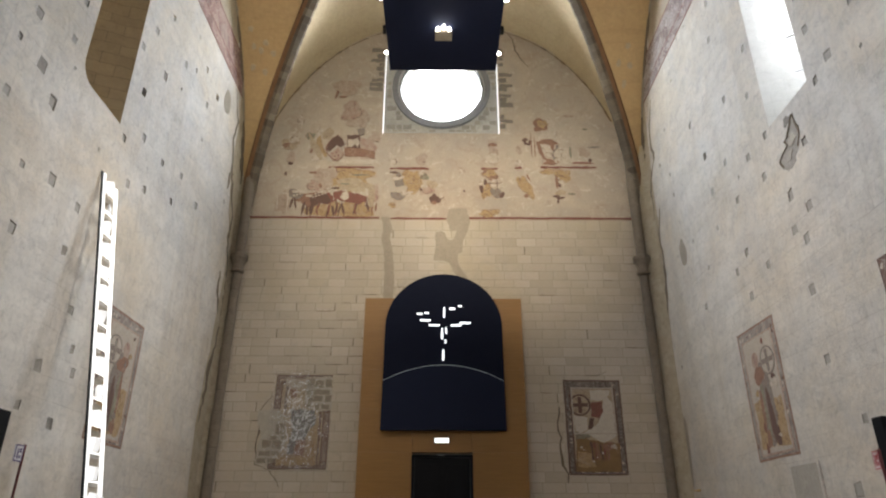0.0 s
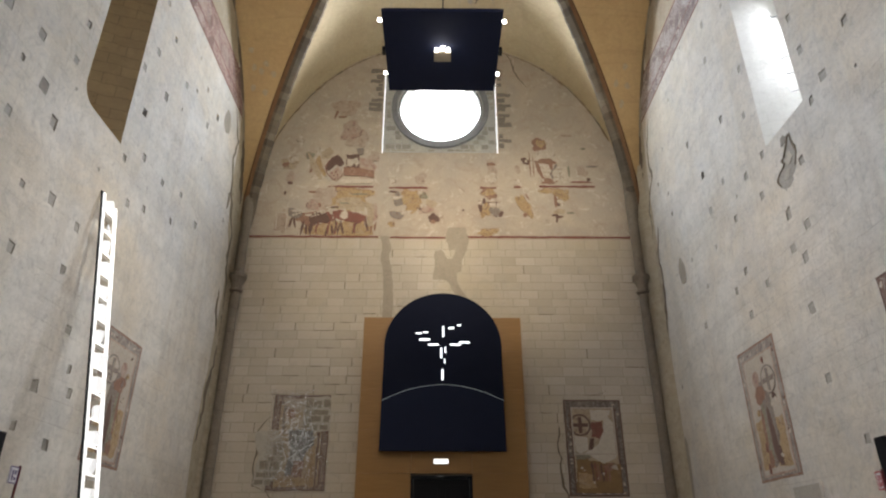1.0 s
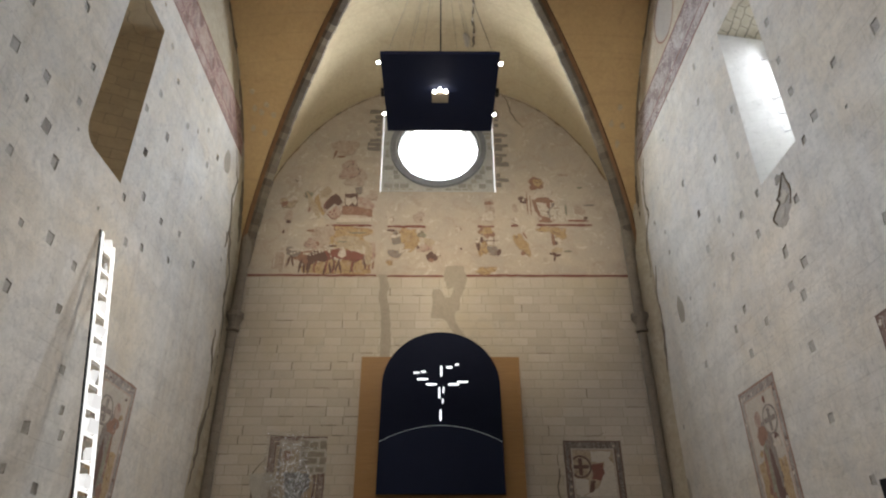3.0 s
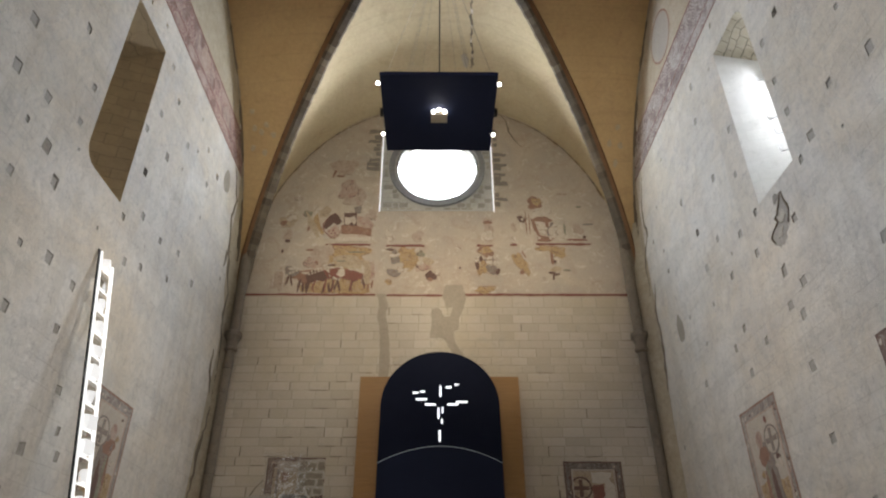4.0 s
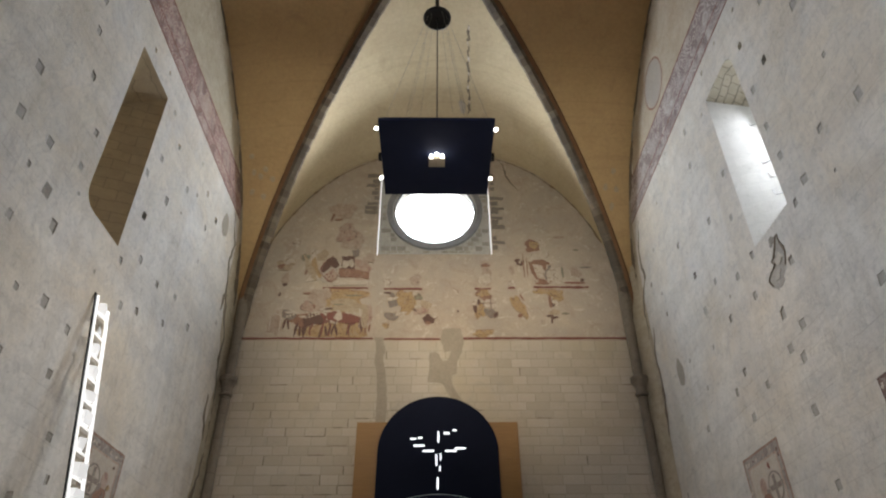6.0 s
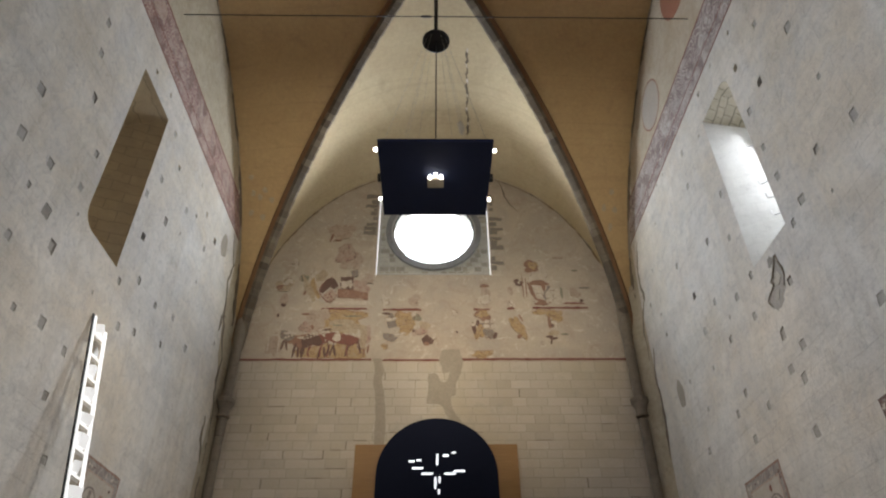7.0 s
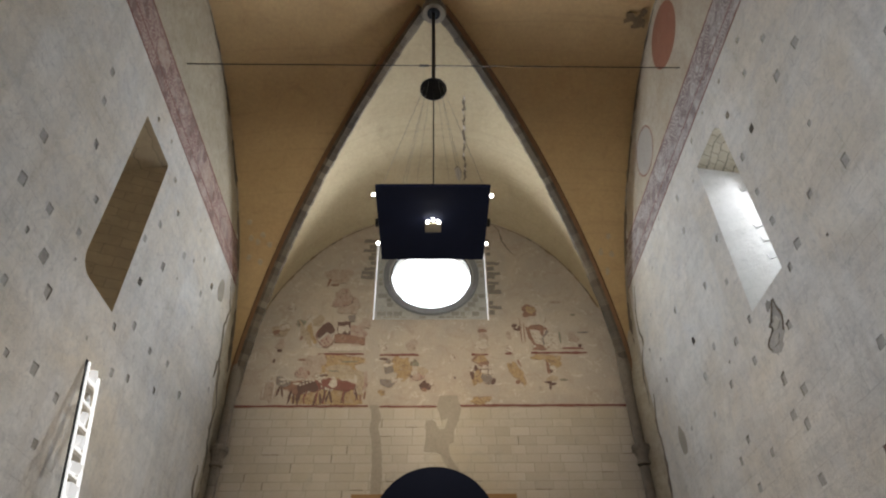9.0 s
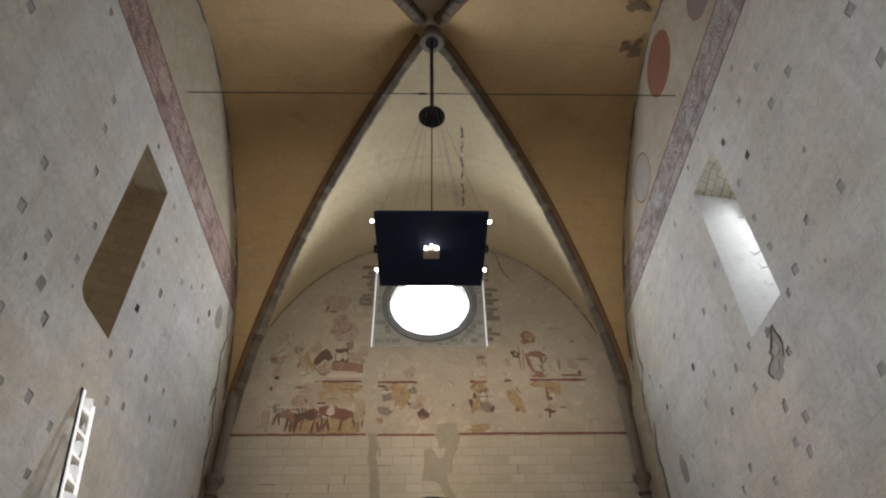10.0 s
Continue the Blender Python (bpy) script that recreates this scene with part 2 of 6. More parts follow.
def ashlar():
    n = Nodes("cream_ashlar", 0.88)
    rnd = n.node("ObjectInfo").outputs["Random"]
    isl = n.t.nodes.new("ShaderNodeNewGeometry").outputs["Random Per Island"]
    add = n.node("Math")
    add.operation = "ADD"
    n.t.links.new(rnd, add.inputs[0])
    n.t.links.new(isl, add.inputs[1])
    fr = n.node("Math")
    fr.operation = "FRACT"
    n.t.links.new(add.outputs[0], fr.inputs[0])
    c = n.ramp(fr.outputs[0], (0.0, (0.45, 0.385, 0.30)), (0.35, (0.51, 0.445, 0.355)), (0.7, (0.48, 0.415, 0.33)), (1.0, (0.54, 0.475, 0.385)))
    c = n.mix(n.ramp(n.noise(0.5, 6, 0.65, 0.5), (0.45, 0.0), (0.68, 0.6)), c, (0.45, 0.37, 0.25))
    c = n.mix(n.ramp(n.noise(2.4, 7, 0.7, 1.0), (0.56, 0.0), (0.72, 0.55)), c, (0.37, 0.33, 0.27))
    c = n.mix(1.0, c, n.ramp(n.noise(30, 3, 0.7), (0.3, 0.92), (0.7, 1.05)), "MULTIPLY")
    return n.done(c, n.noise(16, 8, 0.7), 0.02, 0.5)


M["ashlar"] = ashlar()


def paint(name, colour, ground=(0.45, 0.375, 0.29), worn=0.5, scale=4.5, lines=0.5):
    """Old wall paint with brown brush lines, rubbed through to the plaster in places."""
    n = Nodes(name, 0.9)
    tone = n.mix(n.noise(scale * 0.7, 5, 0.65), tuple(v * 0.72 for v in colour), tuple(min(1, v * 1.22) for v in colour))
    drawn = n.ramp(n.noise(3.4, 3, 0.55, 2.2), (0.455, 0.0), (0.485, lines), (0.505, lines), (0.535, 0.0))
    tone = n.mix(drawn, tone, (0.15, 0.085, 0.06))
    drawn = n.ramp(n.noise(6.5, 2, 0.5, 1.4), (0.47, 0.0), (0.49, lines * 0.5), (0.51, lines * 0.5), (0.53, 0.0))
    tone = n.mix(drawn, tone, (0.19, 0.11, 0.075))
    rub = n.ramp(n.noise(scale, 8, 0.75, 1.0), (worn - 0.02, 0.0), (worn + 0.16, 0.7))
    return n.done(n.mix(rub, tone, ground), n.noise(20, 6, 0.7), 0.01, 0.4)


M["p_red"] = paint("worn_red_paint", (0.235, 0.095, 0.07), worn=0.62)
M["p_rust"] = paint("worn_rust_paint", (0.28, 0.155, 0.105), worn=0.56)
M["p_ochre"] = paint("worn_ochre_paint", (0.42, 0.29, 0.15), worn=0.54)
M["p_dark"] = paint("worn_dark_paint", (0.135, 0.08, 0.062), worn=0.63)
M["p_white"] = paint("worn_white_paint", (0.54, 0.465, 0.375), worn=0.47, lines=0.3)
M["p_grey"] = paint("worn_grey_paint", (0.25, 0.215, 0.18), worn=0.57)
M["p_pink"] = paint("worn_pink_paint", (0.37, 0.235, 0.185), worn=0.42)
M["p_teal"] = paint("worn_grey_green_paint", (0.25, 0.24, 0.17), worn=0.57)
M["p_field"] = paint("worn_field_paint", (0.43, 0.34, 0.23), worn=0.5)
M["p_brown"] = paint("worn_brown_ground_paint", (0.25, 0.155, 0.07), worn=0.62, lines=0.3)
M["p_slate"] = paint("worn_slate_paint", (0.17, 0.175, 0.17), worn=0.58, lines=0.3)
M["p_pale"] = paint("pale_paint_and_sheen", (0.46, 0.40, 0.33), worn=0.5, lines=0.15)
M["oxide"] = paint("red_ochre_disc", (0.25, 0.10, 0.055), (0.36, 0.25, 0.165), 0.60, 2.4, 0.0)
M["loss"] = mottled("pale_loss_plaster", (0.56, 0.50, 0.41), (0.51, 0.455, 0.37), (0.44, 0.385, 0.31), 3.0)
M["loss_grey"] = mottled("grey_loss_mortar", (0.40, 0.36, 0.295), (0.46, 0.415, 0.345), (0.32, 0.285, 0.23), 4.0)
M["p_line"] = paint("red_brown_line_paint", (0.19, 0.07, 0.05), worn=0.62, lines=0.0)
M["p_draw"] = paint("brown_outline_paint", (0.17, 0.10, 0.075), worn=0.52, scale=9, lines=0.0)
M["p_faint"] = paint("faint_pink_paint", (0.39, 0.29, 0.22), worn=0.42, scale=7, lines=0.5)


def scrolls(name, a, b, ground):
    """Painted foliage scrolls of a border."""
    n = Nodes(name, 0.9)
    v = n.node("TexVoronoi", Vector=n.co, Scale=2.6)
    w = n.node("TexWave", Vector=n.co, Scale=1.7, Distortion=9.0, Detail=3.0)
    ring = n.node("Math")
    ring.operation = "SINE"
    mul = n.node("Math")
    mul.operation = "MULTIPLY"
    n.t.links.new(v.outputs["Distance"], mul.inputs[0])
    mul.inputs[1].default_value = 34.0
    n.t.links.new(mul.outputs[0], ring.inputs[0])
    c = n.mix(n.ramp(ring.outputs[0], (0.45, 0.0), (0.60, 0.75)), a, ground)
    c = n.mix(n.ramp(w.outputs["Fac"], (0.40, 0.0), (0.58, 0.55)), c, b)
    c = n.mix(n.ramp(n.noise(1.6, 7, 0.72, 0.8), (0.46, 0.0), (0.66, 0.8)), c, ground)
    return n.done(c, n.noise(14, 6, 0.7), 0.01, 0.4)


M["vault_spot"] = mottled("pale_vault_spot", (0.47, 0.37, 0.235), (0.43, 0.335, 0.205), (0.39, 0.30, 0.18), 4.0)
M["band"] = scrolls("rose_scroll_band", (0.25, 0.14, 0.115), (0.125, 0.07, 0.06), (0.42, 0.33, 0.27))
M["band_grey"] = scrolls("grey_rose_scroll_band", (0.22, 0.165, 0.15), (0.145, 0.105, 0.10), (0.46, 0.41, 0.365))
M["border_pale"] = scrolls("faded_picture_border", (0.24, 0.20, 0.17), (0.17, 0.14, 0.12), (0.36, 0.32, 0.275))
M["border"] = scrolls("painted_picture_border", (0.18, 0.115, 0.09), (0.14, 0.075, 0.055), (0.33, 0.285, 0.24))
M["border_grey"] = scrolls("grey_picture_border", (0.16, 0.13, 0.108), (0.115, 0.085, 0.07), (0.30, 0.262, 0.22))


def wood():
    n = Nodes("honey_plywood", 0.55)
    g = n.noise(1.0, 8, 0.65, 0.6, n.turned(scale=(1.6, 1.0, 26.0)))
    c = n.ramp(g, (0.30, (0.265, 0.132, 0.033)), (0.55, (0.305, 0.155, 0.039)), (0.75, (0.34, 0.18, 0.048)))
    c = n.mix(n.ramp(n.noise(0.8, 5, 0.6), (0.4, 0.0), (0.7, 0.45)), c, (0.25, 0.125, 0.031))
    return n.done(c, g, 0.004, 0.3)


M["wood"] = wood()


def plain(name, colour, rough=0.5, metal=0.0, dust=0.35, fine=40.0, gloss=0.5):
    n = Nodes(name, rough, metal)
    n.p.inputs["Specular IOR Level"].default_value = gloss
    c = n.mix(n.ramp(n.noise(2.5, 6, 0.7), (0.45, 0.0), (0.75, dust)), colour, tuple(min(1, v * 1.5 + 0.012) for v in colour))
    return n.done(c, n.noise(fine, 4, 0.6), 0.002, 0.2)


M["navy"] = plain("navy_felt_board", (0.0095, 0.012, 0.024), 0.85, dust=0.08, gloss=0.1)
M["navy_low"] = plain("navy_lower_board", (0.015, 0.019, 0.038), 0.85, dust=0.08, gloss=0.1)
M["panel"] = plain("dark_navy_panel", (0.016, 0.023, 0.058), 0.7, dust=0.12, gloss=0.2)
M["black"] = plain("black_lacquer", (0.007, 0.007, 0.008), 0.6, dust=0.1, gloss=0.15)
M["iron"] = plain("black_iron", (0.02, 0.019, 0.018), 0.5, 0.6)
M["steel"] = plain("steel_cable", (0.30, 0.29, 0.27), 0.4, 0.9)
M["wire"] = plain("thin_grey_wire", (0.25, 0.23, 0.19), 0.5, 0.5)
M["white"] = plain("white_enamel", (0.80, 0.80, 0.78), 0.4, dust=0.1)
M["frost"] = plain("white_acrylic_block", (0.82, 0.83, 0.84), 0.35, dust=0.1)
M["brass"] = plain("brass_handle", (0.55, 0.38, 0.14), 0.35, 0.9)
M["red_pole"] = plain("dark_red_pole", (0.10, 0.012, 0.012), 0.45)
M["sign_red"] = plain("sign_red", (0.40, 0.02, 0.025), 0.5)
M["sign_blue"] = plain("sign_violet_bars", (0.09, 0.05, 0.16), 0.5)
M["niche"] = mottled("grey_plaster_door", (0.40, 0.36, 0.30), (0.36, 0.33, 0.28), (0.30, 0.27, 0.23), 1.5)


def glow(name, colour, power):
    n = Nodes(name, 0.5)
    n.p.inputs["Emission Color"].default_value = (*colour, 1)
    n.p.inputs["Emission Strength"].default_value = power
    return n.done(tuple(min(0.8, c) for c in colour))


M["sky_glow"] = glow("bright_sky", (0.93, 0.96, 1.0), 4.0)
M["sky_dim"] = glow("grey_sky", (0.93, 0.96, 1.0), 1.6)
M["led"] = glow("white_led", (0.90, 0.95, 1.0), 2.0)
# Glow that imitates daylight catching the recess edges.
M["lit_edge_glow"] = glow("glowing_recess_edge", (0.93, 0.96, 1.0), 1.2)
M["ladder_glow"] = glow("glowing_ladder_rail", (1.0, 0.99, 0.96), 1.0)
M["block_glow"] = glow("glowing_block", (1.0, 0.99, 0.97), 0.45)
M["bulb"] = glow("warm_bulb", (1.0, 0.95, 0.84), 14.0)
M["edge_line"] = glow("faint_glow_line", (0.65, 0.80, 0.85), 0.06)
M["exit"] = glow("exit_sign_face", (1.0, 0.99, 0.95), 1.4)


def glass():
    n = Nodes("window_glass", 0.03)
    n.p.inputs["Transmission Weight"].default_value = 1.0
    n.p.inputs["IOR"].default_value = 1.1
    return n.done((0.96, 0.98, 1.0))


M["glass"] = glass()


def film_plastic():
    """Clear crinkled film: mostly see-through, with sharp glints."""
    n = Nodes("crinkled_clear_film", 0.2)
    crease = n.noise(7.0, 5, 0.65, 3.0)
    bump = n.node("Bump", Height=crease, Strength=1.0, Distance=0.22)
    gloss = n.node("BsdfGlossy", Color=(0.95, 0.97, 1.0, 1), Roughness=0.07, Normal=bump.outputs[0])
    clear = n.node("BsdfTransparent")
    mix = n.node("MixShader")
    mix.inputs[0].default_value = 0.24
    n.t.links.new(clear.outputs[0], mix.inputs[1])
    n.t.links.new(gloss.outputs[0], mix.inputs[2])
    out = n.t.nodes["Material Output"]
    n.t.links.new(mix.outputs[0], out.inputs["Surface"])
    return n.mat


M["film"] = film_plastic()
# White plastic that stands in for highlights on the film.
M["film_glint"] = plain("white_glint_sliver", (0.95, 0.96, 0.97), 0.15, dust=0.05, gloss=1.0)

# ---- building helpers ----


def part(name, bm, mat, parent=None, label="", smooth=False):
    """Links a bmesh as one mesh object, under a thing or a part if given."""
    me = bpy.data.meshes.new(name)
    bmesh.ops.recalc_face_normals(bm, faces=bm.faces[:])
    if smooth:
        for f in bm.faces:
            f.smooth = True
    bm.to_mesh(me)
    bm.free()
    for m in mat if isinstance(mat, (list, tuple)) else [mat]:
        me.materials.append(m)
    ob = new(name, me)
    if parent is not None:
        ob.parent = parent
        ob.matrix_parent_inverse = parent.matrix_basis.inverted()
    if label:
        ob["label"] = label
    return ob


def empty(name, place, label, category, group="", kind=""):
    ob = new(name)
    ob.empty_display_size = 0.1
    ob.location = place
    return tagged(ob, label, category, group, kind)


def end_map(u, v, d=0.0):
    return (u, END - d, v)


def left_map(u, v, d=0.0):
    return (WL + d, u, v)


def right_map(u, v, d=0.0):
    return (WR - d, u, v)


def prism(poly, place, d0, d1, bm=None):
    """Polygon (u, v) on a wall, from depth d0 to d1 off its face."""
    bm = bm or bmesh.new()
    a = [bm.verts.new(place(u, v, d0)) for u, v in poly]
    b = [bm.verts.new(place(u, v, d1)) for u, v in poly]
    bm.faces.new(b)
    bm.faces.new(a[::-1])
    n = len(poly)
    for i in range(n):
        bm.faces.new((a[i], a[(i + 1) % n], b[(i + 1) % n], b[i]))
    return bm


def box(a, b, bm=None, bevel=0.0):
    """Box between two corners, with bevelled edges if asked."""
    own = bmesh.new()
    vs = bmesh.ops.create_cube(own, size=1.0)["verts"]
    for v in vs:
        v.co = Vector([(p + q) / 2 + c * (q - p) for p, q, c in zip(a, b, v.co)])
    if bevel:
        bmesh.ops.bevel(own, geom=own.edges[:], offset=bevel, segments=2, profile=0.6, affect="EDGES")
    return merge(bm, own)


def merge(bm, own, m=None):
    if m is not None:
        bmesh.ops.transform(own, matrix=m, verts=own.verts[:])
    if bm is None:
        return own
    me = bpy.data.meshes.new("tmp")
    own.to_mesh(me)
    own.free()
    bm.from_mesh(me)
    bpy.data.meshes.remove(me)
    return bm


def rod(p, q, r, bm=None, sides=8, r2=None):
    """A round bar from p to q."""
    p, q = Vector(p), Vector(q)
    own = bmesh.new()
    bmesh.ops.create_cone(own, cap_ends=True, segments=sides, radius1=r, radius2=r if r2 is None else r2, depth=(q - p).length)
    turn = (q - p).to_track_quat("Z", "Y").to_matrix().to_4x4()
    return merge(bm, own, Matrix.Translation((p + q) / 2) @ turn)


def lathe(profile, sides=24, bm=None):
    """Turned solid from (radius, height) pairs about z."""
    own = bmesh.new()
    rings = [[own.verts.new((r * math.cos(2 * math.pi * i / sides), r * math.sin(2 * math.pi * i / sides), h)) for i in range(sides)] for r, h in profile]
    for a, b in zip(rings, rings[1:]):
        for i in range(sides):
            own.faces.new((a[i], a[(i + 1) % sides], b[(i + 1) % sides], b[i]))
    own.faces.new(rings[0][::-1])
    own.faces.new(rings[-1])
    return merge(bm, own)


def blob(cu, cv, w, h, seed, rough=0.3, n=18, lean=0.0):
    """Irregular rounded outline of size w by h."""
    rng = random.Random(seed)
    ph = [rng.uniform(0, 6.28) for _ in range(4)]
    out = []
    for i in range(n):
        a = 2 * math.pi * i / n
        k = 1 + rough * (0.5 * math.sin(2 * a + ph[0]) + 0.35 * math.sin(3 * a + ph[1]) + 0.3 * math.sin(5 * a + ph[2]) + 0.3 * rng.uniform(-1, 1))
        u, v = 0.5 * w * k * math.cos(a), 0.5 * h * k * math.sin(a)
        out.append((cu + u + lean * v, cv + v))
    return out


def ragged(u0, v0, u1, v1, seed, amp=0.05, step=0.18):
    """Rectangle with broken edges."""
    rng = random.Random(seed)
    pts = []
    for (a, b), (c, d) in (((u0, v0), (u1, v0)), ((u1, v0), (u1, v1)), ((u1, v1), (u0, v1)), ((u0, v1), (u0, v0))):
        n = max(1, int(math.hypot(c - a, d - b) / step))
        for i in range(n):
            t = i / n
            pts.append((a + (c - a) * t + rng.uniform(-amp, amp), b + (d - b) * t + rng.uniform(-amp, amp)))
    return pts


def ribbon(points, width, place, d0, d1, seed, jag=0.06):
    """A crooked, tapering strip along points on a wall."""
    rng = random.Random(seed)
    fine = []
    for (a, b), (c, d) in zip(points, points[1:]):
        n = max(2, int(math.hypot(c - a, d - b) / 0.16))
        for i in range(n):
            t = i / n
            fine.append((a + (c - a) * t + rng.uniform(-jag, jag), b + (d - b) * t + rng.uniform(-jag, jag) * 0.5))
    fine.append(points[-1])
    bm = bmesh.new()
    prev = None
    m = len(fine) - 1
    for i, (u, v) in enumerate(fine):
        w = width * (0.25 + 0.75 * math.sin(math.pi * min(1, max(0.03, i / m)))) * rng.uniform(0.45, 1.35) / 2
        ring = [bm.verts.new(place(u - w, v, d0)), bm.verts.new(place(u - w, v, d1)), bm.verts.new(place(u + w, v, d1)), bm.verts.new(place(u + w, v, d0))]
        if prev:
            for k in range(4):
                bm.faces.new((prev[k], prev[(k + 1) % 4], ring[(k + 1) % 4], ring[k]))
        else:
            bm.faces.new(ring)
        prev = ring
    bm.faces.new(prev[::-1])
    return bm


def worn_edge(pts, seed, amp=0.02, step=0.09):
    """The outline through the given corners, with a broken edge."""
    rng = random.Random(seed)
    out = []
    for (a, b), (e, f) in zip(pts, pts[1:] + pts[:1]):
        n = max(1, int(math.hypot(e - a, f - b) / step))
        for i in range(n):
            q = amp if i else amp * 0.3
            out.append((a + (e - a) * i / n + rng.uniform(-q, q), b + (f - b) * i / n + rng.uniform(-q, q)))
    return out


def circle(cu, cv, r, n=40):
    return [(cu + r * math.cos(2 * math.pi * i / n), cv + r * math.sin(2 * math.pi * i / n)) for i in range(n)]


def ring_bm(cu, cv, r0, r1, place, d0, d1, n=40, squash=1.0):
    bm = bmesh.new()
    loops = []
    for r, d in ((r0, d0), (r0, d1), (r1, d1), (r1, d0)):
        loops.append([bm.verts.new(place(cu + r * squash * math.cos(2 * math.pi * i / n), cv + r * math.sin(2 * math.pi * i / n), d)) for i in range(n)])
    for a, b in zip(loops, loops[1:] + loops[:1]):
        for i in range(n):
            bm.faces.new((a[i], a[(i + 1) % n], b[(i + 1) % n], b[i]))
    return bm


def frame_bm(u0, v0, u1, v1, t, place, d0, d1):
    """Four butted bars round a rectangle."""
    bm = prism([(u0, v0), (u1, v0), (u1, v0 + t), (u0, v0 + t)], place, d0, d1)
    prism([(u0, v1 - t), (u1, v1 - t), (u1, v1), (u0, v1)], place, d0, d1, bm)
    prism([(u0, v0 + t), (u0 + t, v0 + t), (u0 + t, v1 - t), (u0, v1 - t)], place, d0, d1, bm)
    prism([(u1 - t, v0 + t), (u1, v0 + t), (u1, v1 - t), (u1 - t, v1 - t)], place, d0, d1, bm)
    return bm


def wall_mesh(outer, openings, place, thick, soffit=None):
    """A wall with openings. Each opening: front loop, back loop, depth, material of its sides, through."""
    bm = bmesh.new()

    def loop(pts, d):
        vs = [bm.verts.new(place(u, v, -d)) for u, v in pts]
        return vs, [bm.edges.new((vs[i], vs[(i + 1) % len(vs)])) for i in range(len(vs))]

    of, oe = loop(outer, 0.0)
    ob_, obe = loop(outer, thick)
    fe, be, sides = list(oe), list(obe), []
    for front, back, depth, mat, cut in openings:
        a, ae = loop(front, 0.0)
        b, b_e = loop(back, depth)
        fe += ae
        if cut:
            be += b_e
        sides.append((a, b, mat, cut))
    bmesh.ops.triangle_fill(bm, use_beauty=True, use_dissolve=False, edges=fe)
    bmesh.ops.triangle_fill(bm, use_beauty=True, use_dissolve=False, edges=be)
    n = len(of)
    for i in range(n):
        bm.faces.new((of[i], of[(i + 1) % n], ob_[(i + 1) % n], ob_[i]))
    for a, b, mat, cut in sides:
        k = len(a)
        for i in range(k):
            f = bm.faces.new((a[i], a[(i + 1) % k], b[(i + 1) % k], b[i]))
            f.material_index = mat
            if soffit and min(a[i].co.z, a[(i + 1) % k].co.z) > soffit:
                f.material_index = mat + 3
        if not cut:
            shallow = (a[0].co - b[0].co).length < 0.035
            bm.faces.new(b).material_index = mat + 1 if shallow else mat
    return bm


def rounded(u0, v0, u1, v1, r, corners=(1, 1, 1, 1), n=5):
    """Rectangle with some corners rounded (order: low-low, high-low, high-high, low-high)."""
    pts = []
    for k, (cu, cv, a0) in enumerate(((u0 + r, v0 + r, 180), (u1 - r, v0 + r, 270), (u1 - r, v1 - r, 0), (u0 + r, v1 - r, 90))):
        if corners[k]:
            for i in range(n + 1):
                a = radians(a0 + 90 * i / n)
                pts.append((cu + r * math.cos(a), cv + r * math.sin(a)))
        else:
            pts.append(((u0, v0), (u1, v0), (u1, v1), (u0, v1))[k])
    return pts

# ---- the shell ----
part("floor", box((WL - 1.2, BACK - 1, -0.3), (WR + 1.2, END + 1.1, 0.0)), M["floor"])
tagged(bpy.data.objects["floor"], "worn stone floor of the chapel nave", "floor", kind="structure")

WIN = (9.15, 8.96, 10.65, 13.2)          # lancet window: y0, z0, y1, z1
# putlog holes by size: large, usual, open, small, tiny
LEFT_POCKETS = (
    (0.095, [(10.73, 3.23), (10.04, 4.01), (9.16, 6.85), (8.66, 8.0), (8.19, 8.37), (7.01, 8.94), (7.82, 9.07), (6.94, 9.86), (11.95, 11.17), (5.04, 11.42)]),
    (0.076, [(9.79, 3.36), (11.04, 4.11), (10.86, 4.49), (10.54, 5.09), (8.6, 5.71), (9.95, 5.93), (10.0, 6.77), (7.67, 7.49), (11.41, 8.04), (12.09, 8.3), (13.39, 8.71), (10.9, 8.8),
             (11.63, 9.28), (12.63, 9.28), (14.8, 9.32), (8.73, 9.37), (13.66, 9.55), (8.78, 10.23), (8.11, 11.03), (10.82, 11.03), (11.2, 11.8), (7.77, 11.89), (14.37, 12.14),
             (12.8, 12.19), (7.59, 12.59), (11.8, 12.73), (14.01, 13.05), (11.14, 13.23), (6.36, 13.78)]),
    (0.090, [(11.24, 10.17), (14.96, 12.83)]),
    (0.052, [(8.41, 6.69), (7.6, 8.41), (16.65, 10.45), (14.44, 11.09), (13.4, 12.51), (13.26, 13.47), (9.57, 13.61), (10.39, 13.79)]),
    (0.035, [(10.18, 8.07), (8.95, 8.92), (12.81, 11.47)]))
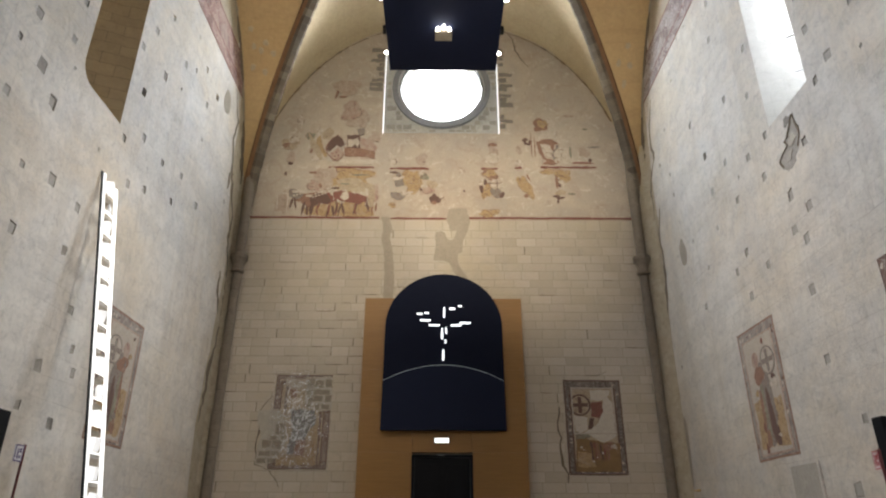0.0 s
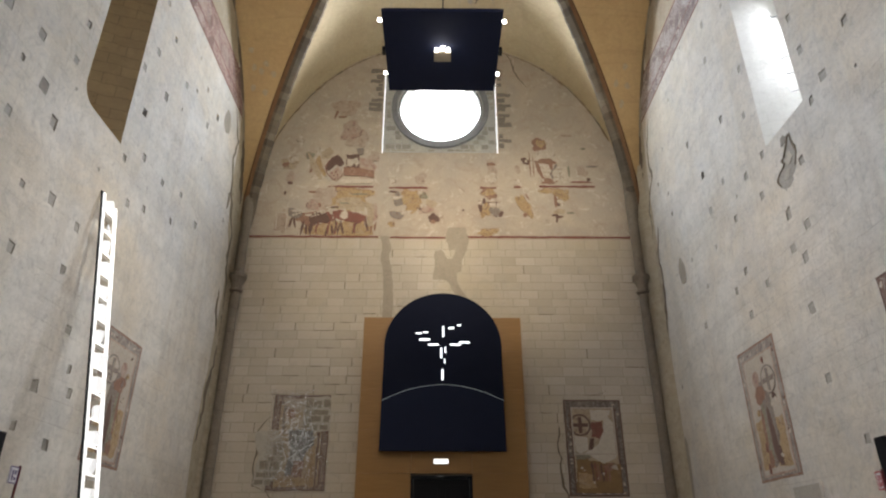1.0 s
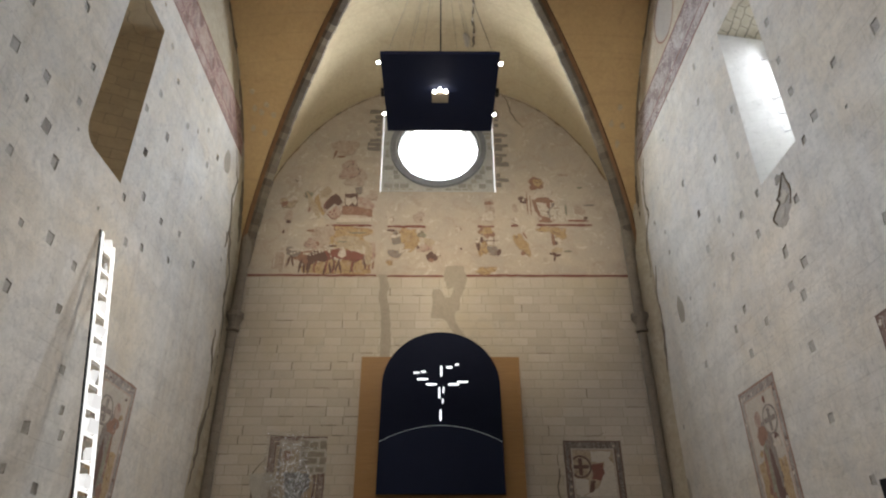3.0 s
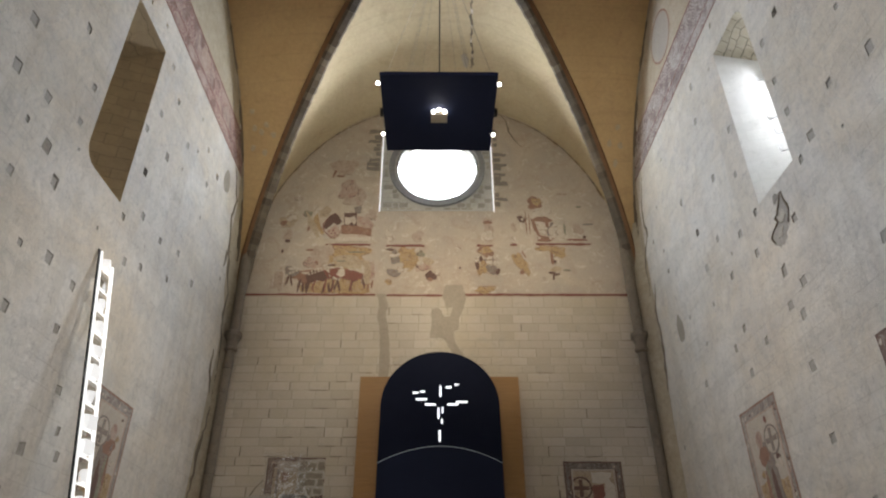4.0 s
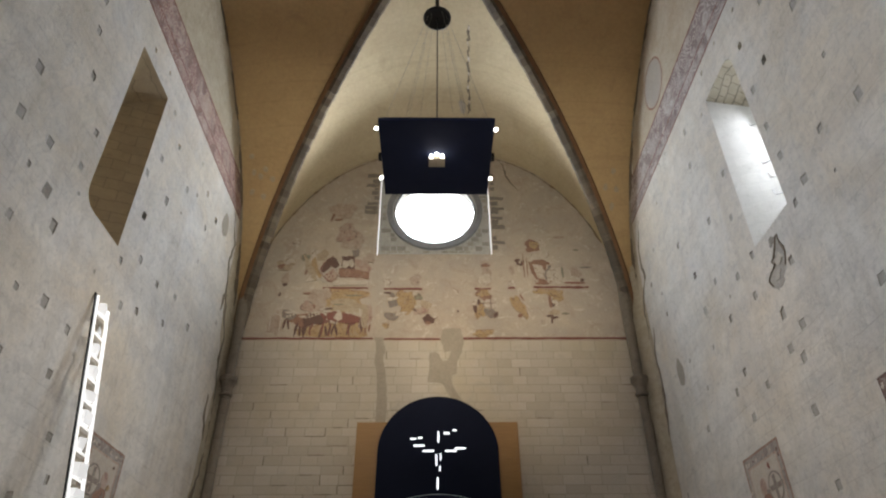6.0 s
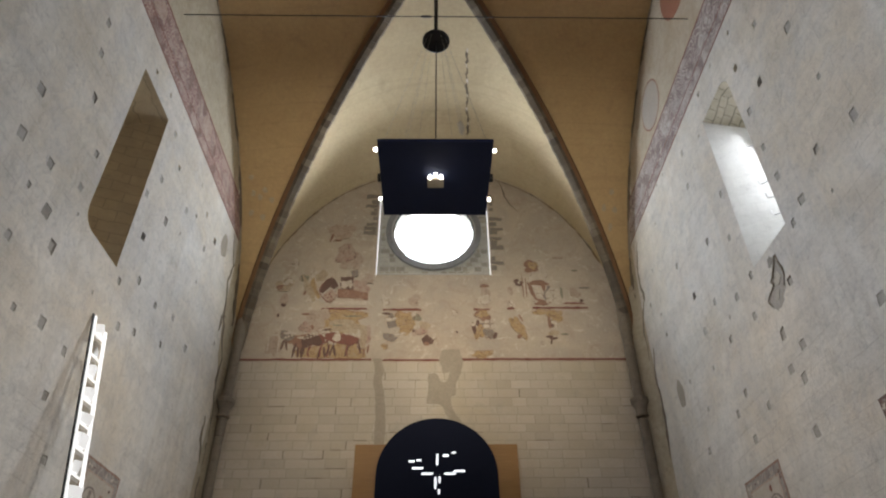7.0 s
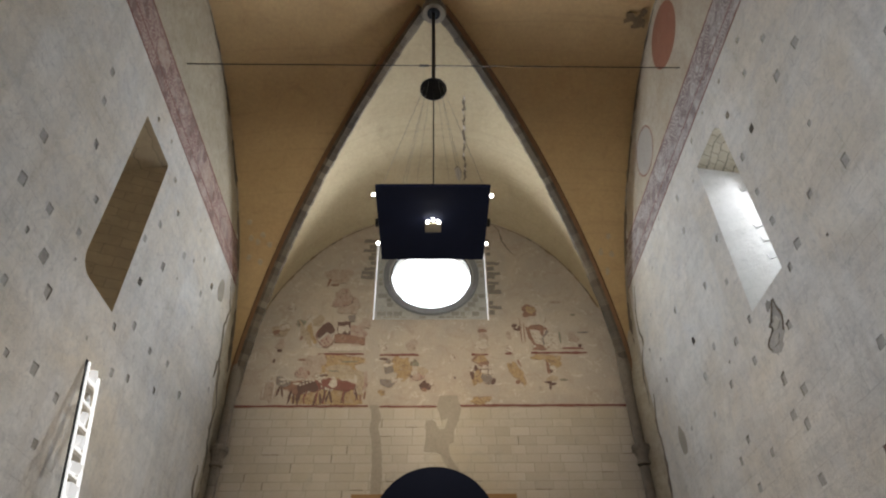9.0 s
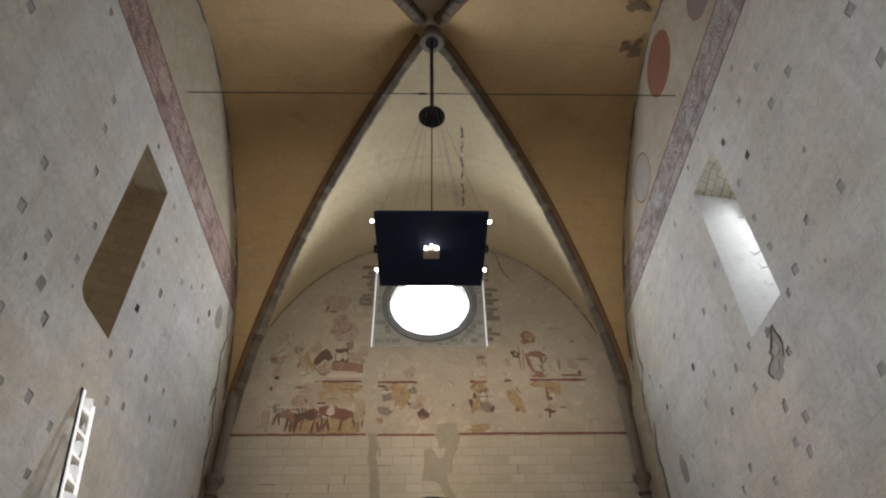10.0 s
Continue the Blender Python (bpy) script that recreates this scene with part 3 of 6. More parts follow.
RIGHT_POCKETS = (
    (0.095, [(10.55, 2.26), (10.51, 5.51), (10.32, 6.4), (7.86, 6.5), (10.02, 6.9), (10.48, 7.36), (8.55, 8.97), (6.72, 9.1), (4.86, 9.78), (4.73, 10.94), (6.31, 11.76), (7.05, 11.81)]),
    (0.076, [(9.98, 3.23), (10.55, 4.3), (12.61, 6.14), (11.73, 6.48), (14.88, 6.69), (10.6, 6.7), (13.02, 6.84), (12.46, 7.07), (9.7, 8.03), (11.19, 8.16), (12.4, 8.29), (9.0, 8.8),
             (11.62, 8.88), (10.85, 8.9), (13.47, 9.08), (12.6, 9.37), (7.73, 9.38), (8.9, 9.85), (11.16, 10.11), (8.95, 10.66), (12.11, 10.72), (10.92, 11.16), (14.02, 11.33),
             (8.92, 11.65), (12.22, 12.57), (6.88, 12.81), (7.76, 12.92), (12.01, 13.52), (7.48, 13.72)]),
    (0.090, [(13.51, 10.1), (8.31, 11.82), (8.79, 12.87)]),
    (0.052, [(17.02, 5.7), (14.38, 7.51), (13.55, 8.16), (14.99, 8.48), (15.74, 10.23), (6.96, 10.31), (15.77, 10.9), (16.4, 11.58), (15.67, 12.33), (11.0, 13.11), (14.68, 13.32), (8.57, 13.78),
             (10.43, 13.94), (9.58, 13.96), (13.38, 14.04), (13.91, 14.12)]),
    (0.035, [(7.81, 8.51), (12.16, 8.71)]))


def pocket(u, v, size, rng):
    """A putlog hole: a crooked square, open or nearly filled."""
    a = size * rng.uniform(0.9, 1.1)
    pts = [(u + sx * a * rng.uniform(0.75, 1.15), v + sz * a * rng.uniform(0.85, 1.3)) for sx, sz in ((-1, -1), (1, -1), (1, 1), (-1, 1))]
    du, dv = rng.uniform(-0.015, 0.015), rng.uniform(-0.015, 0.015)
    inner = [(u + du + (p - u) * 0.86, v + dv + (q - v) * 0.86) for p, q in pts]
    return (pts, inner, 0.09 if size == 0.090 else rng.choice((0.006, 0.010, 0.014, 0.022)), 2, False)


def side_wall(name, place, pockets, reveal_mat, wash, label, seed, round_at, near):
    rng = random.Random(seed)
    y0, z0, y1, z1 = near, *WIN[1:]
    front = rounded(y0, z0, y1, z1, 0.36, round_at)
    back = rounded(y0 + 0.35, z0 + 0.9, y1 - 0.42, z1 - 0.7, 0.2, round_at)
    openings = [(front, back, 1.0, 1, True)]
    openings += [pocket(u, v, size, rng) for size, places in pockets for u, v in places if not (y0 - 0.13 < u < y1 + 0.13 and z0 - 0.13 < v < z1 + 0.13)]
    # the same window repeated in an added, unseen bay behind
    s = -2 * HALF
    openings.append(([(u + s, v) for u, v in front], [(u + s, v) for u, v in back], 1.0, 1, True))
    outer = [(BACK, 0.0), (END + 1.0, 0.0), (END + 1.0, TOP), (BACK, TOP)]
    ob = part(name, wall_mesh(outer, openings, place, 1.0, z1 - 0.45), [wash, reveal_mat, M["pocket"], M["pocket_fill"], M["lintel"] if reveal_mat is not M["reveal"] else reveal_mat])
    return tagged(ob, label, "wall", kind="structure")


wall_left = side_wall("wall_left", left_map, LEFT_POCKETS, M["reveal"], M["wash_left"], "tall limewashed stone side wall with putlog holes", 3, (1, 0, 0, 0), 9.15)
wall_right = side_wall("wall_right", right_map, RIGHT_POCKETS, M["reveal_white"], M["wash_right"],
                       "tall limewashed side wall with warm stains and putlog holes", 5, (0, 0, 0, 1), 9.22)

# entrance wall: round window set in a square recess, doorway below
OC = (0.0, 15.67, 1.51)
DOOR = (-0.71, 0.0, 0.85, 3.55)
recess = [(-1.92, 13.74), (1.9, 13.74), (1.9, 17.75), (-1.92, 17.75)]
outer = [(WL, 0.0), (DOOR[0] - 0.05, 0.0), (DOOR[0] - 0.05, 3.6), (DOOR[2] + 0.05, 3.6), (DOOR[2] + 0.05, 0.0), (WR, 0.0), (WR, TOP), (WL, TOP)]
sq = rounded(-1.92, 13.74, 1.9, 17.75, 0.01, n=9)
wall_end = tagged(part("wall_end", wall_mesh(outer, [(sq, sq, 0.12, 1, True)], lambda u, v, d=0.0: (u, END - d, v), 0.12), [M["plaster_end"], M["reveal_white"]]),
                  "entrance wall of old grey-beige plaster above stone", "wall", kind="structure")
ring_out = circle(OC[0], OC[1], OC[2] + 0.0, 40)
ring_in = circle(OC[0], OC[1], OC[2] - 0.01, 40)
part("recess_wall", wall_mesh([(-2.3, 13.4), (2.3, 13.4), (2.3, 18.1), (-2.3, 18.1)], [(ring_out, ring_in, 0.6, 2, True)],
                              lambda u, v, d=0.0: (u, END + 0.13 - d, v), 0.6), [M["recess"], M["reveal_white"], M["recess"]], wall_end, "bare rubble inside the window recess")
part("outer_wall", wall_mesh(outer, [(rounded(-2.31, 13.39, 2.31, 18.11, 0.01, n=2),) * 2 + (0.5, 1, True)], lambda u, v, d=0.0: (u, END + 0.14 - d, v), 0.5),
     [M["plaster_end"], M["mortar"]], wall_end)

# Unseen rear wall and roof slab, added to enclose the room.
tagged(part("wall_back", box((WL - 1, BACK - 1.0, 0), (WR + 1, BACK, TOP)), M["wash_left"]), "unseen plain limewashed wall added to close the rear", "wall", kind="structure")
tagged(part("roof_slab", box((WL - 1, BACK - 1, TOP), (WR + 1, END + 1, TOP + 0.3)), M["vault"]), "unseen plain slab added to close the roof", "roof", kind="structure")


# ---- the vault ----
def rib_z(u, sgn=1):
    """Slightly pointed rib, a touch flatter over the dim side."""
    k = 9.3 if sgn < 0 else 9.45
    return 9.4 + k * math.sqrt(max(0.0, 1 - u * u)) + (9.9 - k) * (1 - u) ** 2


def end_z(x):
    """Wall arch over the entrance, fuller than a half circle."""
    p, q = (2.2, 0.48) if x < 0 else (2.4, 0.45)
    return 9.5 + 8.93 * max(0.0, 1 - min(1.0, abs(x) / 6.4) ** p) ** q


def side_z(u, sgn=1):
    return (10.6 if sgn > 0 else 10.35) + 8.1 * math.sqrt(max(0.0, 1 - u * u)) + 0.4 * max(0.0, 1 - 2 * abs(u))


RIBX = 6.25
RIB_SIDE = {-1: 6.05, 1: 6.25}             # the crossing is a little uneven


def side_web(sgn, wall, yc, u, s):
    """Point of the web towards a side wall: u along the bay (-1..1), s from rib to wall."""
    a = abs(u)
    xr, xw = RIB_SIDE[sgn] * a, abs(wall) + 0.02
    z = (rib_z(a, sgn) + 0.25) * (1 - s) + side_z(u, sgn) * s + 0.22 * math.sin(math.pi * s) * (1 - a)
    return (sgn * (xr + (xw - xr) * s), yc + HALF * u, z)


def cross_web(sgn, yc, u, s):
    """Point of the web towards the bay's end: u across (-1..1), s from rib to end."""
    a = abs(u)
    x = u * RIB_SIDE[-1 if u < 0 else 1]
    yr, yw = HALF * a, HALF + 0.02
    z = (rib_z(a, -1 if u < 0 else 1) + 0.25) * (1 - s) + end_z(x) * s + 0.22 * math.sin(math.pi * s) * (1 - a)
    return (x, yc + sgn * (yr + (yw - yr) * s), z)


def vault_bay(yc):
    bm = bmesh.new()
    NU, NS = 56, 14

    def grid(fn, mi=0):
        g = []
        for i in range(NU + 1):
            u = math.sin(math.pi / 2 * (2 * i / NU - 1))
            g.append([bm.verts.new(fn(u, j / NS)) for j in range(NS + 1)])
        for i in range(NU):
            for j in range(NS):
                f = bm.faces.new((g[i][j], g[i + 1][j], g[i + 1][j + 1], g[i][j + 1]))
                f.smooth = True
                f.material_index = mi

    grid(lambda u, s: side_web(-1, WL, yc, u, s))
    grid(lambda u, s: side_web(1, WR, yc, u, s))
    grid(lambda u, s: cross_web(1, yc, u, s), 1)
    grid(lambda u, s: cross_web(-1, yc, u, s), 1)
    for v in bm.verts:
        v.co.z += 0.035 * noise.noise(v.co * 0.9)
    return bm


bm = vault_bay(BAY)
# Second vault bay, out of view, repeated to cover the space behind.
bm2 = vault_bay(BAY - 2 * HALF)
vault = part("ceiling", merge(bm, bm2), [M["vault"], M["vault_pale"]])
tagged(vault, "beige plastered rib vault with stains", "ceiling", kind="structure")


def vault_rib(sx, sy, yc, group):
    """One rib from boss to springing: grey voussoirs, and a brown painted fillet along the side web."""
    top = Vector((0, yc, rib_z(0)))
    rib = empty("vault_rib", top, "grey stone vault rib with a brown painted edge", "vault rib", group)
    N = 60
    RX = RIB_SIDE[sx]
    side = Vector((sx * HALF, -sy * RX, 0)).normalized()     # across the rib, towards the side wall
    a0, a1 = 0.034, 1.43

    def frame_at(a):
        u = math.sin(a)
        p = Vector((sx * RX * u, yc + sy * HALF * u, rib_z(u, sx)))
        du = 0.002
        u2 = min(1.0, u + du)
        t = Vector((sx * RX * (u2 - u), sy * HALF * (u2 - u), rib_z(u2, sx) - rib_z(u, sx)))
        t = t.normalized() if t.length else Vector((0, 0, -1))
        up = side.cross(t).normalized()
        if up.z < 0:
            up = -up
        if u > 0.97:
            flat = Vector((-sx * RX, -sy * HALF, 0)).normalized()
            up = -flat if up.dot(flat) > 0 else up
        return p, up

    prof = ((-0.15, 0.34), (-0.15, 0.08), (-0.08, 0.0), (0.09, 0.0), (0.16, 0.09), (0.16, 0.34))
    rng = random.Random(sx * 7 + sy * 3 + 20)
    for i in range(N):
        b0, b1 = a0 + (a1 - a0) * i / N, a0 + (a1 - a0) * (i + rng.uniform(0.89, 0.94)) / N
        k, kx = rng.uniform(-0.012, 0.012), rng.uniform(-0.02, 0.008)
        vm = bmesh.new()
        rings = []
        for b in (b0, b1):
            p, up = frame_at(b)
            rings.append([vm.verts.new(p + side * (x + (kx if x < 0 else 0)) + up * (y + k)) for x, y in prof])
        n = len(prof)
        for j in range(n):
            vm.faces.new((rings[0][j], rings[0][(j + 1) % n], rings[1][(j + 1) % n], rings[1][j]))
        vm.faces.new(rings[0][::-1])
        vm.faces.new(rings[1])
        part("voussoir", vm, M["rib"], rib)
    fm = bmesh.new()
    prev = None
    for i in range(61):
        p, up = frame_at(a0 + (a1 - a0) * i / 60)
        ring = [fm.verts.new(p + side * x + up * y) for x, y in ((0.165, 0.33), (0.165, 0.07), (0.245, 0.15), (0.245, 0.33))]
        if prev:
            for j in range(4):
                fm.faces.new((prev[j], prev[(j + 1) % 4], ring[(j + 1) % 4], ring[j]))
        else:
            fm.faces.new(ring)
        prev = ring
    fm.faces.new(prev[::-1])
    part("fillet", fm, M["rib_paint"], rib, "brown painted fillet")
    cm = bmesh.new()
    prev = None
    for i in range(61):
        p, up = frame_at(a0 + (a1 - a0) * i / 60)
        ring = [cm.verts.new(p + side * x + up * y) for x, y in ((-0.125, 0.34), (-0.125, 0.10), (-0.07, 0.035), (0.08, 0.035), (0.155, 0.12), (0.155, 0.34))]
        if prev:
            for j in range(6):
                cm.faces.new((prev[j], prev[(j + 1) % 6], ring[(j + 1) % 6], ring[j]))
        else:
            cm.faces.new(ring)
        prev = ring
    cm.faces.new(prev[::-1])
    part("mortar_core", cm, M["rib_joint"], rib, "dark recessed mortar")
    return rib


for sx in (-1, 1):
    for sy in (-1, 1):
        vault_rib(sx, sy, BAY, "ribs of the vault")

boss = empty("keystone", (0.06, BAY, 18.75), "round grey stone keystone with a dark hole", "keystone")
bm = lathe([(0.20, 0.0), (0.31, 0.0), (0.36, 0.06), (0.36, 0.16), (0.30, 0.24), (0.24, 0.62)], 32)
bmesh.ops.translate(bm, verts=bm.verts[:], vec=(0.06, BAY, 18.72))
part("boss", bm, M["shaft"], boss)
part("hole", rod((0.06, BAY, 18.705), (0.06, BAY, 18.9), 0.19, sides=24), M["black"], boss, "dark hanging hole")

# corner shafts with capitals and bases
def corner_shaft(x, y):
    t = empty("corner_shaft", (x, y, 0), "slender grey stone corner shaft with a small capital", "column", "corner shafts")
    rng = random.Random(int(x * 10) + 90)
    z = 0.35
    b = lathe([(0.25, 0), (0.25, 0.12), (0.20, 0.18), (0.22, 0.24), (0.17, 0.35)], 16)
    bmesh.ops.translate(b, verts=b.verts[:], vec=(x, y, 0))
    part("base", b, M["shaft"], t)
    while z < 8.6:
        h = min(rng.uniform(0.45, 0.95), 8.66 - z)
        r = 0.135 + rng.uniform(-0.006, 0.006)
        s = lathe([(r - 0.012, 0), (r, 0.012), (r, h - 0.018), (r - 0.012, h - 0.006)], 14)
        bmesh.ops.translate(s, verts=s.verts[:], vec=(x, y, z))
        part("drum", s, M["shaft"], t)
        z += h
    c = lathe([(0.14, 0), (0.19, 0.02), (0.19, 0.07), (0.15, 0.10), (0.16, 0.25), (0.23, 0.40), (0.26, 0.44), (0.26, 0.56), (0.20, 0.60)], 12)
    bmesh.ops.translate(c, verts=c.verts[:], vec=(x, y, 8.68))
    part("capital", c, M["shaft"], t, "worn carved capital")
    c = lathe([(0.15, 0), (0.15, 0.9), (0.17, 2.4), (0.14, 3.6)], 12)
    bmesh.ops.translate(c, verts=c.verts[:], vec=(x, y, 9.28))
    part("springer", c, M["shaft"], t)
    return t


SHAFT_L, SHAFT_R = WL + 0.28, WR - 0.42
corner_shaft(SHAFT_L, END - 0.17)
corner_shaft(SHAFT_R, END - 0.17)
# beige plaster splayed from the shaft to the side wall
for name, xs, xw, y, owner in (("corner_splay", SHAFT_R + 0.05, WR, 17.45, wall_right), ("corner_splay", SHAFT_L - 0.05, WL, 17.75, wall_left)):
    b = bmesh.new()
    lo, hi = [], []
    for p, q in ((xs, END - 0.02), (xw, y), (xw, END - 0.02)):
        lo.append(b.verts.new((p, q, 0.0)))
        hi.append(b.verts.new((p, q, 13.0)))
    b.faces.new(lo)
    b.faces.new(hi)
    for i in range(3):
        b.faces.new((lo[i], lo[(i + 1) % 3], hi[(i + 1) % 3], hi[i]))
    part(name, b, M["bare_plaster"], owner, "beige plaster filling the corner behind the shaft")

# ---- round window ----
win = empty("window_1", (OC[0], END, OC[1]), "large round window, blinding with daylight, grey stone ring", "window", kind="structure")
part("stone_ring", ring_bm(OC[0], OC[1], OC[2] - 0.02, OC[2] + 0.17, end_map, -0.13, -0.02, 64), M["ring_grey"], win, "grey moulded stone ring")
part("ring_moulding", ring_bm(OC[0], OC[1], OC[2] - 0.09, OC[2] - 0.021, end_map, -0.20, -0.075, 64), M["ring_pale"], win, "paler inner moulding of the ring")
part("window_frame", ring_bm(OC[0], OC[1], OC[2] - 0.125, OC[2] - 0.091, end_map, -0.20, -0.11, 64), M["iron"], win, "thin dark metal frame")
pane = part("pane", prism(circle(OC[0], OC[1], OC[2] - 0.127, 48), end_map, -0.18, -0.17), M["glass"], win)
pane.visible_shadow = False
sky_disc = part("backdrop", prism(circle(OC[0], OC[1], 2.2, 24), end_map, -0.95, -0.93), M["sky_glow"])
tagged(sky_disc, "white overcast sky outside the round window", "sky", kind="structure")
# No lamps here: glowing strips imitate the sunlit upright edges of the recess.
for x in (-1.925, 1.905):
    t = part("light_strip", box((x - 0.012, END - 0.04, 13.72), (x + 0.012, END + 0.0, 17.0), bevel=0.004), M["lit_edge_glow"])
    tagged(t, "thin upright glowing strip standing for the lit edge of the window recess", "light strip", "light strips")
sill = part("window_sill", box((-1.9, END + 0.0, 13.745), (1.88, END + 0.12, 13.80), bevel=0.015), M["recess"], win)
# rubble stones in the corners of the recess
rng = random.Random(31)
rec = lambda u, v, d=0.0: (u, END + 0.13 - d, v)
z = 13.84
while z < 16.4:
    h = rng.uniform(0.10, 0.17)
    for sgn in (-1, 1):
        reach = OC[2] + 0.20
        dz = OC[1] - (z + h / 2)
        inner = math.sqrt(max(0.0, reach * reach - dz * dz)) if abs(dz) < reach else 0.0
        x = 1.84
        while x > inner + 0.10:
            w = min(rng.uniform(0.16, 0.38), x - inner)
            if rng.random() < 0.8:
                a, b = sgn * (x - w + 0.02), sgn * x
                part("rubble_stone", prism(worn_edge([(min(a, b), z), (max(a, b), z), (max(a, b), z + h), (min(a, b), z + h)], int(z * 100 + x * 10), 0.015, 0.07), rec, -0.02, rng.uniform(0.008, 0.02)),
                     M[rng.choice(("recess", "niche", "pocket_fill", "recess"))], win)
            x -= w + 0.02
    z += h + 0.03
# rough bricks keyed into the plaster either side of the recess
rng = random.Random(11)
for sgn, x in ((-1, -1.99), (1, 1.97)):
    t = empty("brick_toothing", (x, END, 15.0), "grey toothed bricks showing in the plaster beside the round window", "brickwork", "brick toothing")
    z = 13.95 if sgn > 0 else 15.15
    k = 0
    while z < 17.3:
        w = rng.choice((0.16, 0.26, 0.40, 0.46))
        a, b = (x, x + w) if sgn > 0 else (x - w, x)
        h = rng.uniform(0.12, 0.19)
        if rng.random() < 0.85:
            part("brick", prism(ragged(a, z, b, z + h, k + 7, 0.025, 0.11), end_map, -0.02, 0.012), M["toothing"], t)
        z += h + rng.uniform(0.02, 0.13)
        k += 1

# ---- lancet windows: blocked on the dim side, open to daylight on the other ----
blind = part("window_2", prism([(9.3, 9.2), (10.5, 9.2), (10.5, 13.0), (9.3, 13.0)], left_map, -1.1, -1.02), M["reveal"])
tagged(blind, "blocked lancet window with bare stone reveal", "window", kind="structure")
w3 = empty("window_3", (WR + 1, 9.9, 9.0), "lancet window with a daylit white reveal", "window", kind="structure")
pane = part("pane", prism([(9.4, 9.7), (10.3, 9.7), (10.3, 12.6), (9.4, 12.6)], right_map, -1.03, -1.02), M["glass"], w3)
pane.visible_shadow = False
back = part("backdrop", prism([(7.0, 7.0), (12.5, 7.0), (12.5, 15.0), (7.0, 15.0)], right_map, -2.22, -2.2), M["sky_dim"])
tagged(back, "bright sky outside the lancet window", "sky", kind="structure")
for z, l in ((9.22, 0.26), (9.62, 0.20), (10.02, 0.30), (11.0, 0.22)):
    b = rod((WR + 0.04, 9.21, z), (WR - 0.05, 9.21 + l * 0.55, z + 0.05), 0.013, sides=6)
    rod((WR - 0.05, 9.21 + l * 0.55, z + 0.05), (WR - 0.04, 9.21 + l * 0.75, z + 0.20), 0.011, b, sides=6)
    tagged(part("window_hook", b, M["white"]), "small bent white hook at the window's edge", "hook", "hooks at the lancet window")

# ---- entrance: wooden lining, doors, exit sign, dark arched board ----
Y0 = END - 0.28                          # face of the wooden lining
K = Y0 / END                             # keeps sizes seen from the nave


def on(u, v, d=0.0):
    return (u * K, Y0 - d, EYE + (v - EYE) * K)


lining = empty("wooden_lining", (0, Y0, 0), "tall honey-coloured wooden lining round the entrance door", "panelling")
seams = (0.0, 1.25, 2.5, 3.62, 4.75, 5.85, 6.95, 7.97)
for v0, v1 in zip(seams, seams[1:]):
    for u0, u1 in ((-2.2, -0.74), (-0.737, 0.877), (0.88, 2.37)):
        if v1 < 3.7 and u0 == -0.737:
            continue
        part("panel", prism([(u0, v0), (u1 - 0.003, v0), (u1 - 0.003, v1 - 0.004), (u0, v1 - 0.004)], on, -0.27, 0.0), M["wood"], lining)

door = empty("door_1", (0.07, Y0, 0), "black double entrance door, closed", "door", kind="structure")
part("door_frame", box((-0.735, Y0 - 0.012, 0), (-0.66, Y0 + 0.2, 3.53), box((0.80, Y0 - 0.012, 0), (0.875, Y0 + 0.2, 3.53), box((-0.66, Y0 - 0.012, 3.46), (0.80, Y0 + 0.2, 3.53)))), M["black"], door)
for u0, u1, s in ((-0.655, 0.067, 1), (0.073, 0.795, -1)):
    leaf = part("door_leaf", box((u0, Y0 + 0.05, 0.01), (u1, Y0 + 0.1, 3.45), bevel=0.006), M["black"], door)
    for v0, v1 in ((0.2, 1.1), (1.3, 2.25), (2.4, 3.3)):
        part("door_panel", box((u0 + 0.1, Y0 + 0.035, v0), (u1 - 0.1, Y0 + 0.052, v1), bevel=0.008), M["black"], leaf)
    x = u1 - 0.05 if s > 0 else u0 + 0.05
    part("handle", rod((x, Y0 - 0.0, 0.95), (x, Y0 - 0.0, 1.25), 0.012), M["steel"], leaf, "steel pull handle")
part("astragal", box((0.045, Y0 + 0.030, 0.01), (0.095, Y0 + 0.049, 3.45), bevel=0.004), M["black"], door, "black strip over the joint of the leaves")
part("door_closer", box((-0.05, Y0 - 0.03, 3.5), (0.13, Y0 - 0.012, 3.54), bevel=0.004), M["steel"], door)

ex = empty("exit_sign", (0.06, Y0, 3.86), "small lit white exit sign above the door", "exit sign")
part("housing", box((-0.145, Y0 - 0.05, 3.815), (0.255, Y0, 3.955), bevel=0.008), M["white"], ex)
part("face", box((-0.13, Y0 - 0.055, 3.83), (0.24, Y0 - 0.05, 3.94)), M["exit"], ex, "lit face")

CX, HW, SPR, BOT = 0.10, 1.69, 7.12, 4.19


def arch_outline(hw, bot, spr, rise, n=36, flare=0.0):
    pts = [(CX - hw - flare, bot), (CX + hw + flare, bot)]
    for i in range(n + 1):
        a = math.pi * i / n
        pts.append((CX + hw * math.cos(a), spr + rise * math.sin(a)))
    return pts


KB = (Y0 - 0.18) / END


def on_board(u, v, d=0.0):
    return (u * KB, Y0 - d, EYE + (v - EYE) * KB)


board = empty("arched_board", (CX, Y0, 4.2), "tall dark navy arched board hung above the entrance", "display board")
part("backing", prism(arch_outline(HW - 0.03, BOT + 0.03, SPR, 1.60), on_board, 0.012, 0.10), M["black"], board)
part("face", prism(arch_outline(HW, BOT, SPR, 1.62, 48, 0.03), on_board, 0.10, 0.16), M["navy"], board)


def dome(u):
    return 5.97 - 0.45 * ((u - CX) / 1.7) ** 2


